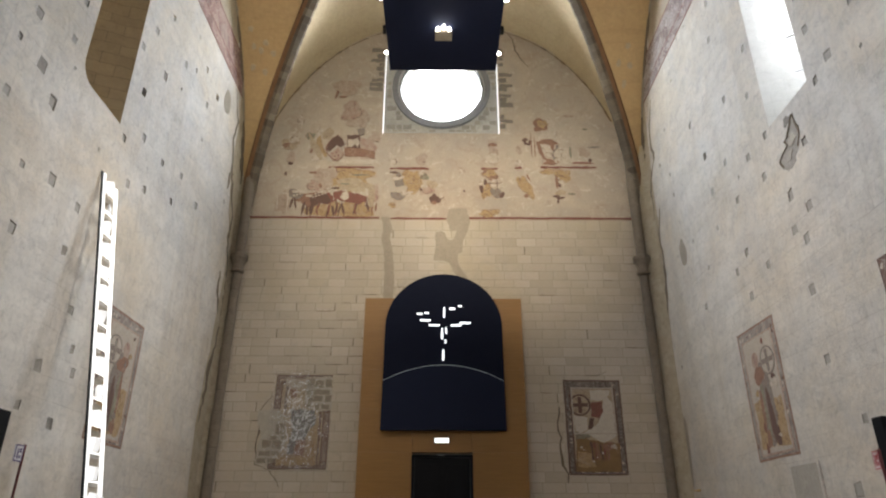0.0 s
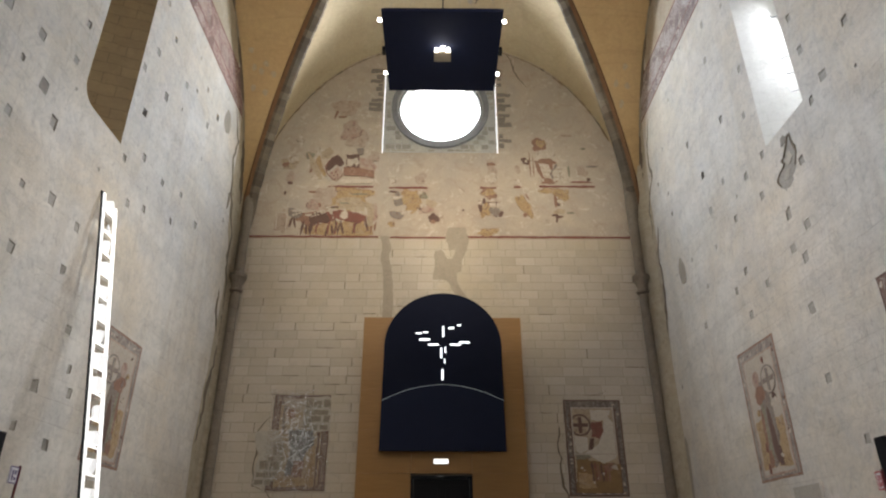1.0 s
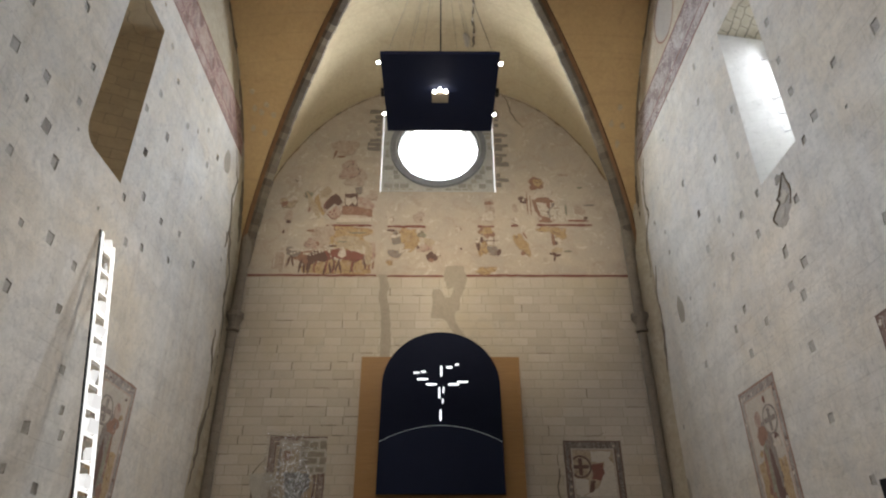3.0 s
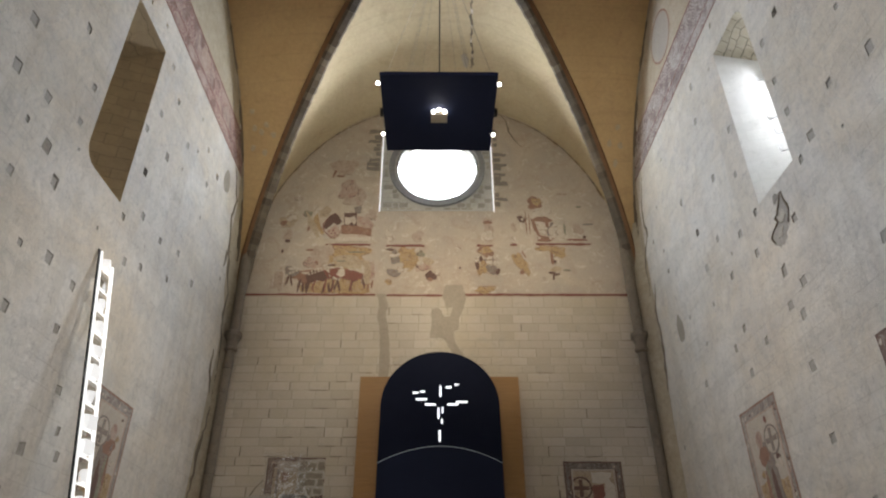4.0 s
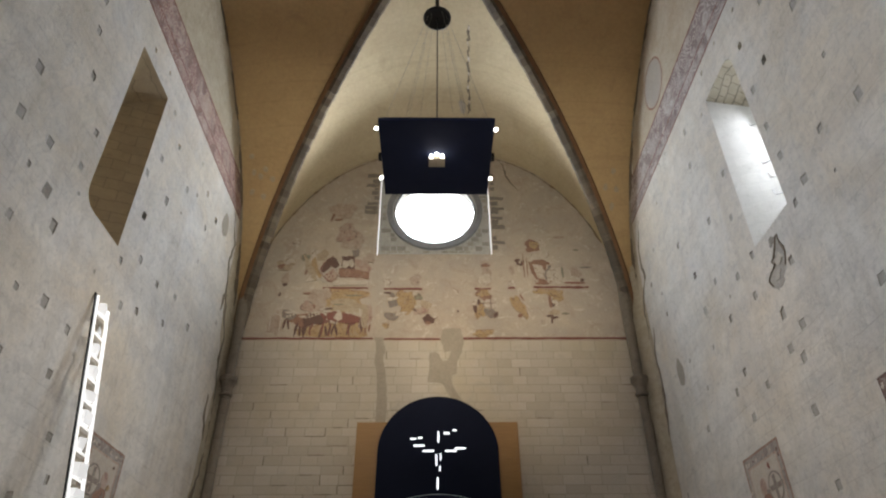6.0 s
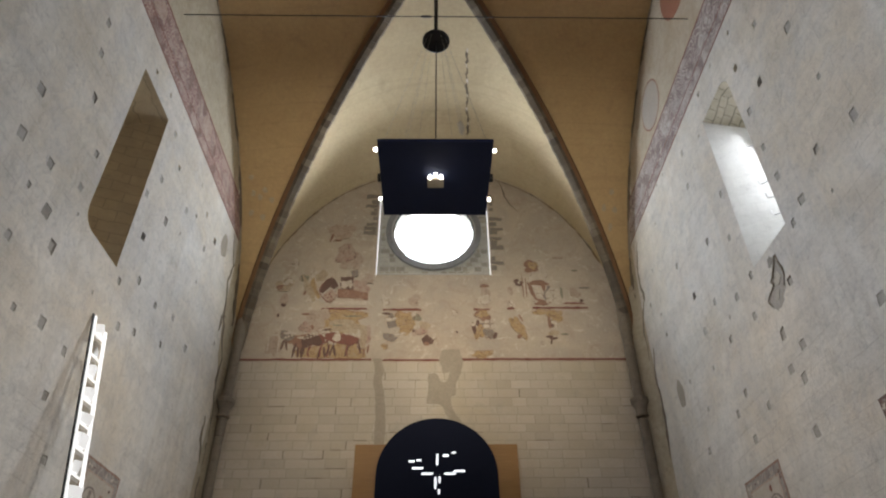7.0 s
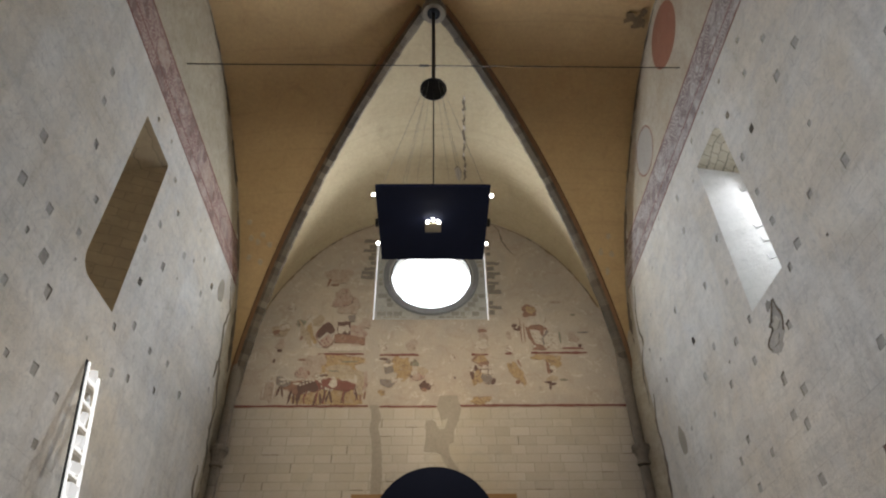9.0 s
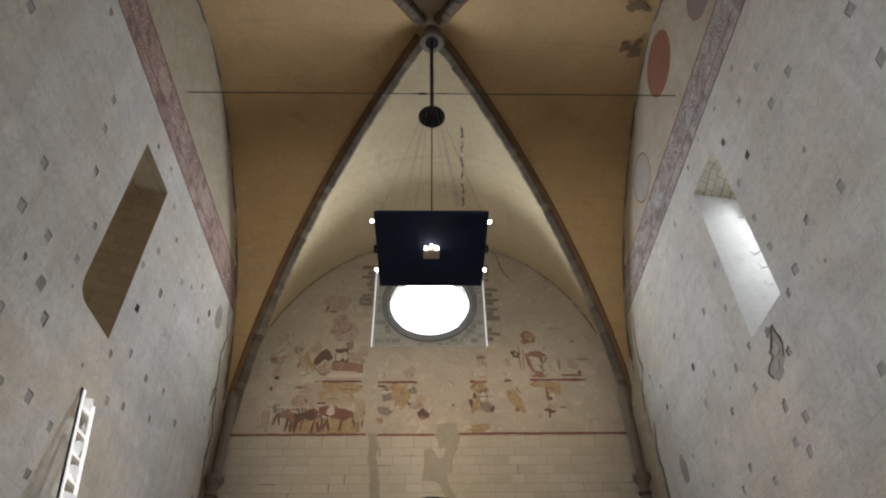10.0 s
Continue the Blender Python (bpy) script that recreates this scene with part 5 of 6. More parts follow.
field(p4, 8, 0.0254, "p_dark", (4.10, 4.52), (4.22, 4.52), (4.12, 4.24), (4.03, 4.22))
for k in range(6):
    x = 4.04 + 0.085 * k
    field(p4, 10 + k, 0.0256, ("p_dark", "p_red", "p_rust")[k % 3], (x, 3.92 - 0.02 * k), (x + 0.045, 3.92 - 0.02 * k), (x + 0.075, 3.46), (x + 0.03, 3.42))
field(p4, 17, 0.0262, "p_rust", (4.30, 3.82), (4.62, 3.90), (4.66, 3.74), (4.46, 3.66))
field(p4, 18, 0.0262, "p_pale", (4.50, 3.80), (4.72, 3.86), (4.76, 3.72))
for x, y, r in ((3.80, 3.76, 0.03), (3.86, 3.70, 0.02), (4.10, 3.40, 0.025), (4.36, 3.62, 0.03), (4.20, 3.50, 0.02)):
    patch(p4, end_face, blob(x, y, 2 * r, 2 * r, int(x * 90), 0.3, 8), 0.0275, M["loss"])
part("inner_edge", frame_bm(3.62, 4.1, 4.79, 5.36, 0.035, end_face, -0.004, 0.0265), M["p_pale"], p4)

p3 = saint_panel(end_face, -4.55, 3.17, -2.99, 5.68, 12, False, "damaged framed wall painting with bare stones, under crinkled clear film", bare=True, disc=None)
# figure, ground, bare stones and a painted sheen of the film
field(p3, 31, 0.0120, "p_slate", (-4.10, 4.74), (-3.40, 4.72), (-3.36, 4.34), (-3.56, 4.18), (-3.72, 3.60), (-4.08, 3.55), (-4.08, 3.76), (-3.98, 4.14))
field(p3, 32, 0.0126, "p_ochre", (-4.30, 3.46), (-3.70, 3.50), (-3.50, 3.58), (-3.48, 4.20), (-3.32, 4.38), (-3.30, 3.27), (-4.34, 3.27))
field(p3, 33, 0.0132, "p_rust", (-3.86, 3.92), (-3.60, 3.92), (-3.62, 3.52), (-3.90, 3.52))
# Pale patch put in for the white sheen on the film's upper left.
field(p3, 34, 0.0138, "p_pale", (-4.28, 5.58), (-3.70, 5.58), (-3.76, 5.30), (-4.24, 5.26))
field(p3, 35, 0.0144, "p_rust", (-4.14, 5.28), (-3.94, 5.28), (-3.96, 5.05), (-4.12, 5.05))
field(p3, 36, 0.0150, "p_grey", (-4.26, 5.36), (-4.20, 5.36), (-4.20, 4.62), (-4.26, 4.62))
field(p3, 37, 0.0150, "p_dark", (-3.28, 4.70), (-3.23, 4.70), (-3.23, 3.28), (-3.28, 3.28))
field(p3, 38, 0.0250, "loss_grey", (-3.70, 5.63), (-3.00, 5.63), (-2.98, 4.72), (-3.34, 4.68), (-3.74, 4.88))
field(p3, 39, 0.0256, "loss_grey", (-4.95, 4.70), (-4.36, 4.72), (-4.16, 4.36), (-4.14, 3.78), (-4.44, 3.32), (-4.88, 3.30), (-4.86, 3.70), (-4.80, 4.10), (-4.95, 4.38))
for k, (x, y, w, h) in enumerate(((-3.58, 5.45, 0.20, 0.24), (-3.34, 5.42, 0.22, 0.20), (-3.09, 5.45, 0.15, 0.22), (-3.36, 5.20, 0.64, 0.13), (-3.44, 5.02, 0.42, 0.16),
                                  (-3.08, 5.02, 0.15, 0.18), (-3.60, 4.84, 0.18, 0.13), (-3.38, 4.80, 0.12, 0.15), (-3.14, 4.80, 0.20, 0.13), (-4.30, 4.22, 0.26, 0.26),
                                  (-4.20, 3.99, 0.12, 0.10), (-4.46, 3.98, 0.16, 0.10), (-4.64, 3.82, 0.22, 0.20), (-4.36, 3.80, 0.24, 0.19), (-4.66, 3.57, 0.32, 0.13),
                                  (-4.38, 3.58, 0.20, 0.12), (-4.74, 3.39, 0.22, 0.13), (-4.48, 3.40, 0.17, 0.12))):
    part("stone", prism(worn_edge([(x - w / 2, y - h / 2), (x + w / 2, y - h / 2), (x + w / 2, y + h / 2), (x - w / 2, y + h / 2)], 50 + k, 0.015, 0.06), end_face, -0.004, 0.034), M["rubble"], p3)
film = empty("plastic_film", end_map(-3.8, 3.1, 0.1), "crinkled clear protective plastic film taped over a painting", "plastic film")


def film_sheet(u0, v0, u1, v1, off, seed):
    """A crumpled sheet of clear film."""
    bm = bmesh.new()
    ni, nj = int((u1 - u0) / 0.045), int((v1 - v0) / 0.045)
    g = []
    for i in range(ni + 1):
        col = []
        for j in range(nj + 1):
            d = off + 0.05 * noise.noise(Vector((i * 0.43, j * 0.37, seed))) + 0.05 * abs(noise.noise(Vector((i * 0.9, j * 0.7, seed + 5))))
            col.append(bm.verts.new(end_map(u0 + (u1 - u0) * i / ni, v0 + (v1 - v0) * j / nj, d)))
        g.append(col)
    for i in range(ni):
        for j in range(nj):
            bm.faces.new((g[i][j], g[i + 1][j], g[i + 1][j + 1], g[i][j + 1]))
    ob = part("sheet", bm, M["film"], film)
    ob.visible_shadow = False


film_sheet(-4.62, 3.12, -2.95, 4.62, 0.10, 1.5)
film_sheet(-4.60, 4.50, -3.45, 5.80, 0.13, 9.5)
# Small white slivers in front of the sheets, painted-in glints of the creases.
rng = random.Random(88)
folds = bmesh.new()
for i in range(420):
    a = rng.choice((0.3, 0.8, 1.2, 1.5, 1.9, 2.6)) + rng.uniform(-0.3, 0.3)
    l, w = (rng.uniform(0.02, 0.08), rng.uniform(0.010, 0.022)) if i % 2 else (rng.uniform(0.06, 0.2), rng.uniform(0.006, 0.016))
    u, v = rng.gauss(-3.80, 0.27), rng.gauss(4.45, 0.60)
    if not (-4.6 < u < -2.95 and 3.2 < v < 5.75):
        continue
    du, dv, eu, ev = math.cos(a) * l / 2, math.sin(a) * l / 2, -math.sin(a) * w / 2, math.cos(a) * w / 2
    prism([(u - du, v - dv), (u + eu, v + ev), (u + du, v + dv), (u - eu, v - ev)], end_map, 0.17, 0.178, folds)
part("folds", folds, M["film_glint"], film, "white slivers painted as glints along the film's creases")["kind"] = "stuff"
t = empty("plaster_crack", end_map(-4.5, 3.2), "dark cracks round the damaged painting", "crack", "cracks in the walls")
part("crack", ribbon([(-4.62, 5.1), (-4.88, 4.7), (-4.85, 4.3), (-4.9, 3.7), (-4.86, 3.3), (-4.5, 3.15), (-4.3, 2.95), (-4.2, 2.7)], 0.045, end_face, -0.004, 0.012, 77, 0.04), M["crack"], t)
part("crack", ribbon([(3.25, 4.85), (3.22, 4.4), (3.27, 4.0), (3.24, 3.5), (3.36, 3.1), (3.38, 2.85)], 0.07, end_face, -0.004, 0.012, 78, 0.04), M["crack"], t)
part("crack", ribbon([(3.8, 5.75), (4.1, 5.68), (4.4, 5.70), (4.7, 5.82)], 0.03, lambda u, v, d=0.0: end_map(u, v, d), -0.004, 0.012, 79, 0.02), M["crack"], t)

# ---- battle fresco in two registers above the stone ----
fr = empty("battle_fresco", end_map(0, 10.6), "faded red and ochre fresco fragments in two registers", "wall painting")
for u0, u1, v in ((-6.05, -1.9, 10.6), (-1.56, 0.2, 10.58), (0.87, 5.95, 10.61)):
    part("ground_line", prism(ragged(u0, v - 0.03, u1, v + 0.035, int(u0 * 9), 0.012, 0.2), end_map, -0.004, 0.012), M["p_line"], fr, "dark red ground line")
for u0, u1, v in ((-3.62, -2.16, 12.41), (-1.66, -0.4, 12.38), (1.29, 1.83, 12.39), (2.37, 2.62, 12.43), (3.2, 5.0, 12.45)):
    part("register_line", prism(ragged(u0, v - 0.035, u1, v + 0.035, int(u0 * 9) + 5, 0.016, 0.16), end_map, -0.004, 0.012), M["p_line"], fr)


# battle scenes, west part
strokes(fr, 1000, 0.0070, [
    ("p_ochre", -3.15, 10.89, 2.58, 0.49, 0), ("p_ochre", -2.95, 12.00, 1.63, 0.77, 0), ("p_field", -2.75, 11.76, 1.14, 0.48, 0),
    ("p_grey", -4.50, 11.38, 0.62, 0.39, -0.3), ("p_dark", -4.69, 11.11, 0.08, 0.37, 0.2), ("p_dark", -4.57, 11.11, 0.07, 0.40, -0.2),
    ("p_white", -4.52, 11.52, 0.42, 0.10, 0.3), ("p_rust", -4.10, 11.24, 0.80, 0.44, -0.2), ("p_dark", -4.31, 10.88, 0.07, 0.40, 0.2),
    ("p_dark", -4.18, 10.85, 0.07, 0.39, -0.1), ("p_dark", -4.02, 10.86, 0.07, 0.39, 0.2), ("p_white", -4.05, 11.36, 0.43, 0.09, 0.3),
    ("p_white", -3.92, 11.18, 0.31, 0.07, 0.3), ("p_red", -3.60, 11.30, 0.56, 0.39, -0.2), ("p_dark", -3.52, 10.85, 0.08, 0.43, 0.2),
    ("p_dark", -3.37, 10.85, 0.08, 0.39, -0.2), ("p_red", -2.89, 11.25, 0.95, 0.23, 0)])
strokes(fr, 1017, 0.0138, [
    ("p_red", -3.26, 10.89, 0.08, 0.46, 0.15), ("p_dark", -3.06, 10.89, 0.07, 0.43, -0.2), ("p_dark", -2.68, 10.95, 0.08, 0.50, 0.15),
    ("p_red", -2.59, 11.19, 0.15, 0.33, -0.3), ("p_white", -3.39, 11.52, 0.31, 0.27, 0), ("p_dark", -3.37, 11.64, 0.31, 0.08, 0.2),
    ("p_white", -3.36, 11.56, 0.31, 0.05, 0.2), ("p_white", -3.09, 11.33, 0.38, 0.43, 0), ("p_teal", -3.05, 11.35, 0.19, 0.23, 0),
    ("p_pink", -2.16, 11.35, 0.37, 0.80, 0.1), ("p_white", -2.50, 11.37, 0.07, 0.35, -0.2), ("p_white", -2.34, 11.51, 0.08, 0.31, -0.2),
    ("p_rust", -2.26, 10.95, 0.07, 0.33, 0.2), ("p_rust", -2.15, 10.93, 0.07, 0.33, 0), ("p_rust", -2.03, 10.97, 0.07, 0.30, 0.1),
    ("p_pink", -4.03, 11.71, 0.37, 0.44, 0), ("p_faint", -3.65, 11.78, 0.40, 0.63, 0)])
strokes(fr, 1034, 0.0206, [
    ("p_rust", -3.83, 11.86, 0.11, 0.46, -0.1), ("p_rust", -4.05, 12.21, 0.38, 0.08, 0.5), ("p_red", -3.51, 12.28, 0.39, 0.14, 0.3),
    ("p_pink", -3.73, 12.04, 0.24, 0.25, 0), ("p_teal", -2.59, 12.13, 0.54, 0.05, 0.4), ("p_teal", -3.05, 11.80, 0.36, 0.04, -0.4),
    ("p_faint", -4.97, 11.11, 0.39, 0.85, 0), ("p_white", -5.04, 11.45, 0.36, 0.07, 0), ("p_white", -5.13, 11.11, 0.05, 0.60, 0),
    ("p_white", -4.81, 11.08, 0.05, 0.60, 0), ("p_white", -4.01, 13.66, 0.33, 0.45, 0), ("p_field", -3.73, 13.67, 0.40, 0.39, 0),
    ("p_rust", -4.15, 13.15, 0.12, 0.44, 0.5), ("p_white", -3.96, 12.78, 0.39, 0.30, 0.3), ("p_teal", -4.29, 13.60, 0.25, 0.30, 0),
    ("p_pale", -3.45, 13.10, 0.62, 0.90, 0)])
strokes(fr, 1051, 0.0274, [
    ("p_faint", -3.70, 12.10, 0.70, 0.60, 0), ("p_faint", -2.75, 14.25, 0.80, 0.60, 0), ("p_faint", -2.40, 12.95, 0.50, 0.50, 0), ("p_field", -4.91, 13.31, 0.52, 0.52, 0),
    ("p_white", -4.81, 13.44, 0.31, 0.30, 0), ("p_rust", -5.06, 13.22, 0.19, 0.22, 0), ("p_faint", -4.85, 12.77, 0.31, 0.33, 0),
    ("p_dark", -4.85, 12.54, 0.16, 0.10, 0), ("p_dark", -4.97, 12.17, 0.07, 0.13, 0)])
strokes(fr, 1068, 0.0342, [
    ("p_rust", -3.39, 15.62, 0.63, 0.07, 0.3), ("p_rust", -3.04, 15.78, 0.44, 0.08, -0.3), ("p_rust", -3.52, 15.35, 0.08, 0.54, 0.3),
    ("p_rust", -3.32, 15.17, 0.26, 0.08, 0), ("p_rust", -3.08, 15.50, 0.52, 0.06, -0.4), ("p_faint", -3.22, 15.54, 0.79, 0.74, 0),
    ("p_pink", -2.98, 14.59, 0.75, 0.66, 0), ("p_pink", -3.00, 14.40, 0.59, 0.10, 0.2), ("p_pink", -2.83, 14.73, 0.28, 0.10, -0.4),
    ("p_white", -4.65, 14.19, 0.19, 0.39, 0), ("p_faint", -2.19, 13.53, 0.38, 0.45, 0)])


def shape(seed, d, mat, *pts):
    patch(fr, end_map, worn_edge(list(pts), seed, 0.018, 0.08), d, M[mat])


def stroke(seed, d, mat, width, *pts):
    part("paint_patch", ribbon(list(pts), width, end_map, -0.004, d, seed, 0.012), M[mat], fr)


# seated figure in brown with a red-edged back, beside a house of red bricks
shape(201, 0.0400, "p_dark", (-3.58, 13.50), (-3.40, 13.61), (-3.25, 13.50), (-3.14, 13.28), (-3.28, 13.15), (-3.41, 13.24), (-3.51, 13.10), (-3.63, 12.97), (-3.73, 13.06), (-3.71, 13.28))
shape(202, 0.0404, "p_pink", (-3.61, 12.93), (-3.33, 13.15), (-3.19, 12.93), (-3.27, 12.70), (-3.45, 12.65))
stroke(203, 0.0408, "p_red", 0.055, (-3.37, 13.63), (-3.63, 13.41), (-3.76, 13.15), (-3.68, 12.89), (-3.45, 12.65), (-3.31, 12.76))
stroke(204, 0.0408, "p_rust", 0.035, (-3.15, 12.95), (-3.22, 12.76), (-3.38, 12.62))
for k, (u, v) in enumerate(((-3.52, 12.90), (-3.40, 12.94), (-3.33, 12.84), (-3.44, 12.80))):
    shape(205 + k, 0.0412, "p_red", (u - 0.03, v - 0.03), (u + 0.03, v - 0.02), (u + 0.02, v + 0.035), (u - 0.03, v + 0.02))
shape(210, 0.0400, "p_rust", (-3.15, 13.15), (-2.50, 13.15), (-2.15, 12.98), (-2.14, 12.75), (-2.58, 12.79), (-3.13, 12.83))
shape(211, 0.0404, "p_pink", (-2.65, 13.52), (-2.33, 13.42), (-2.08, 13.16), (-2.15, 12.98), (-2.63, 13.11))
shape(212, 0.0404, "p_dark", (-3.09, 13.63), (-2.66, 13.63), (-2.63, 13.13), (-3.06, 13.13))
shape(213, 0.0410, "p_white", (-3.04, 13.48), (-2.89, 13.44), (-2.73, 13.52), (-2.66, 13.33), (-2.73, 13.15), (-2.82, 13.28), (-2.93, 13.15), (-3.04, 13.19))
shape(214, 0.0404, "p_grey", (-2.78, 13.86), (-2.54, 13.92), (-2.53, 13.66), (-2.73, 13.63))
shape(215, 0.0400, "p_white", (-3.27, 12.70), (-2.17, 12.68), (-2.20, 12.51), (-3.29, 12.51))
for k in range(4):
    v = 13.42 - 0.17 * k
    stroke(216 + k, 0.0412, "p_red", 0.022, (-2.62 if k < 2 else -3.12, v), (-2.16, v - 0.03))
shape(221, 0.0400, "p_ochre", (-3.96, 13.63), (-3.85, 13.15), (-3.68, 12.85), (-3.75, 12.76), (-3.99, 13.02), (-4.09, 13.41))
shape(222, 0.0402, "p_field", (-4.40, 13.80), (-3.96, 13.15), (-3.82, 12.72), (-3.92, 12.67), (-4.22, 13.14))
# riders: brown bodies, bent legs, white checks along the manes
shape(231, 0.0400, "p_dark", (-4.13, 11.26), (-3.93, 11.47), (-3.57, 11.41), (-3.45, 11.19), (-3.55, 11.07), (-3.80, 11.11), (-4.03, 10.99))
shape(232, 0.0402, "p_red", (-3.40, 11.47), (-3.15, 11.55), (-2.50, 11.40), (-2.32, 11.32), (-2.35, 11.15), (-2.73, 11.11), (-3.13, 11.19), (-3.35, 11.27))
shape(233, 0.0406, "p_white", (-3.11, 11.47), (-2.94, 11.51), (-2.89, 11.27), (-3.02, 11.19), (-3.17, 11.31))
shape(234, 0.0402, "p_field", (-2.30, 11.60), (-2.12, 11.72), (-2.07, 11.32), (-2.12, 10.96), (-2.27, 11.00))
for k, leg in enumerate((((-3.45, 11.19), (-3.50, 10.95), (-3.50, 10.67)), ((-3.29, 11.23), (-3.25, 10.95), (-3.31, 10.71)), ((-3.09, 11.19), (-3.15, 10.95), (-3.19, 10.71)), ((-2.67, 11.15), (-2.69, 10.91), (-2.64, 10.68)),
                         ((-2.35, 11.28), (-2.30, 11.00), (-2.22, 10.80)), ((-4.04, 11.06), (-4.09, 10.83), (-4.06, 10.67)), ((-3.80, 11.11), (-3.88, 10.87), (-3.83, 10.67)), ((-4.26, 11.14), (-4.32, 10.98), (-4.32, 10.79)))):
    stroke(240 + k, 0.0410, "p_dark" if k % 3 else "p_red", 0.06, *leg)
for row, (u, v, n) in enumerate(((-4.02, 11.30, 5), (-3.95, 11.42, 4), (-3.58, 11.62, 4), (-3.52, 11.50, 3), (-4.62, 11.36, 4))):
    for k in range(n):
        x, y = u + 0.095 * k, v + 0.035 * k
        shape(260 + row * 7 + k, 0.0414, "p_white", (x - 0.032, y - 0.028), (x + 0.03, y - 0.02), (x + 0.032, y + 0.03), (x - 0.03, y + 0.024))
# middle fragments
strokes(fr, 2000, 0.0070, [
    ("p_ochre", -0.92, 11.94, 0.58, 0.85, 0), ("p_ochre", -0.92, 11.73, 0.42, 0.48, 0), ("p_grey", -1.34, 11.93, 0.33, 0.46, 0),
    ("p_white", -1.37, 12.02, 0.31, 0.15, 0), ("p_dark", -1.33, 12.09, 0.06, 0.08, 0), ("p_grey", -1.37, 11.38, 0.44, 0.31, 0),
    ("p_white", -1.17, 11.49, 0.20, 0.18, 0), ("p_white", -0.97, 11.51, 0.21, 0.08, 0), ("p_teal", -0.53, 12.08, 0.30, 0.21, -0.5),
    ("p_white", -0.64, 12.19, 0.16, 0.11, 0), ("p_pink", -0.43, 11.58, 0.38, 0.34, 0.3), ("p_white", -0.53, 11.73, 0.23, 0.12, 0),
    ("p_white", -0.08, 11.77, 0.25, 0.14, 0), ("p_field", -0.28, 11.80, 0.32, 0.30, 0), ("p_dark", -0.19, 11.28, 0.34, 0.34, 0),
    ("p_white", 0.01, 11.39, 0.18, 0.19, 0), ("p_rust", -0.22, 11.14, 0.19, 0.13, 0)])
strokes(fr, 2017, 0.0138, [
    ("p_dark", -0.63, 11.60, 0.08, 0.10, 0), ("p_white", -1.56, 12.73, 0.27, 0.48, 0), ("p_faint", -0.63, 12.72, 0.41, 0.38, 0),
    ("p_white", 0.67, 12.26, 0.16, 0.24, 0), ("p_white", 0.59, 11.56, 0.10, 0.08, 0), ("p_dark", 0.74, 11.56, 0.07, 0.07, 0),
    ("p_ochre", -1.52, 11.05, 0.20, 0.20, 0), ("p_dark", -1.51, 12.23, 0.27, 0.08, 0), ("p_rust", 1.56, 12.19, 0.51, 0.41, 0),
    ("p_ochre", 1.57, 12.21, 0.37, 0.28, 0), ("p_ochre", 1.45, 11.57, 0.32, 0.57, 0), ("p_dark", 1.28, 11.70, 0.12, 0.45, -0.1),
    ("p_dark", 1.41, 11.89, 0.11, 0.21, 0), ("p_white", 1.77, 11.81, 0.35, 0.42, 0), ("p_dark", 1.79, 11.81, 0.03, 0.42, 0),
    ("p_dark", 1.65, 11.85, 0.63, 0.03, 0), ("p_grey", 1.76, 11.50, 0.34, 0.35, 0)])
strokes(fr, 2034, 0.0206, [
    ("p_dark", 1.94, 11.43, 0.13, 0.24, 0.3), ("p_white", 1.27, 11.82, 0.12, 0.12, 0), ("p_ochre", 1.51, 10.78, 0.70, 0.25, 0)])
# upper and lower fragments on the other side
strokes(fr, 3000, 0.0070, [
    ("p_faint", 1.68, 13.06, 0.34, 0.71, 0), ("p_rust", 1.67, 13.29, 0.26, 0.15, 0), ("p_white", 1.65, 12.76, 0.38, 0.45, 0),
    ("p_faint", 2.53, 13.10, 0.19, 0.30, 0), ("p_dark", 2.82, 13.42, 0.29, 0.26, 0), ("p_white", 2.83, 13.42, 0.09, 0.11, 0),
    ("p_white", 3.53, 13.47, 0.73, 1.51, 0), ("p_rust", 3.29, 14.07, 0.54, 0.45, 0), ("p_ochre", 3.36, 14.12, 0.28, 0.34, 0),
    ("p_rust", 2.95, 13.28, 0.04, 0.98, 0), ("p_rust", 3.06, 13.21, 0.04, 0.77, 0), ("p_rust", 3.49, 13.41, 0.53, 0.26, -0.4),
    ("p_rust", 3.64, 13.29, 0.13, 0.45, 0), ("p_rust", 3.26, 13.04, 0.15, 0.69, -0.3), ("p_grey", 3.74, 13.01, 0.16, 0.62, 0.2),
    ("p_white", 3.48, 12.97, 0.32, 0.41, 0), ("p_rust", 3.52, 12.65, 0.59, 0.19, 0)])
strokes(fr, 3017, 0.0138, [
    ("p_white", 3.35, 12.69, 0.10, 0.09, 0), ("p_white", 3.72, 12.66, 0.10, 0.09, 0), ("p_white", 4.01, 12.92, 0.52, 0.66, 0),
    ("p_faint", 4.65, 13.03, 0.34, 0.41, 0), ("p_teal", 4.21, 13.03, 0.09, 0.44, 0), ("p_white", 4.39, 12.66, 0.40, 0.14, 0),
    ("p_red", 4.57, 12.62, 0.74, 0.07, 0), ("p_dark", 4.83, 12.72, 0.12, 0.13, 0), ("p_grey", 5.00, 13.22, 0.39, 0.07, 0.3),
    ("p_teal", 4.75, 13.92, 0.20, 0.06, 0), ("p_faint", 4.25, 14.44, 0.39, 0.09, 0), ("p_white", 2.53, 12.59, 0.28, 0.22, 0),
    ("p_ochre", 2.69, 11.74, 0.43, 0.77, -0.3), ("p_rust", 2.80, 12.05, 0.06, 0.32, -0.4), ("p_white", 2.92, 11.78, 0.05, 0.51, -0.6),
    ("p_rust", 2.70, 11.40, 0.14, 0.15, 0), ("p_ochre", 3.46, 12.29, 0.59, 0.18, 0)])
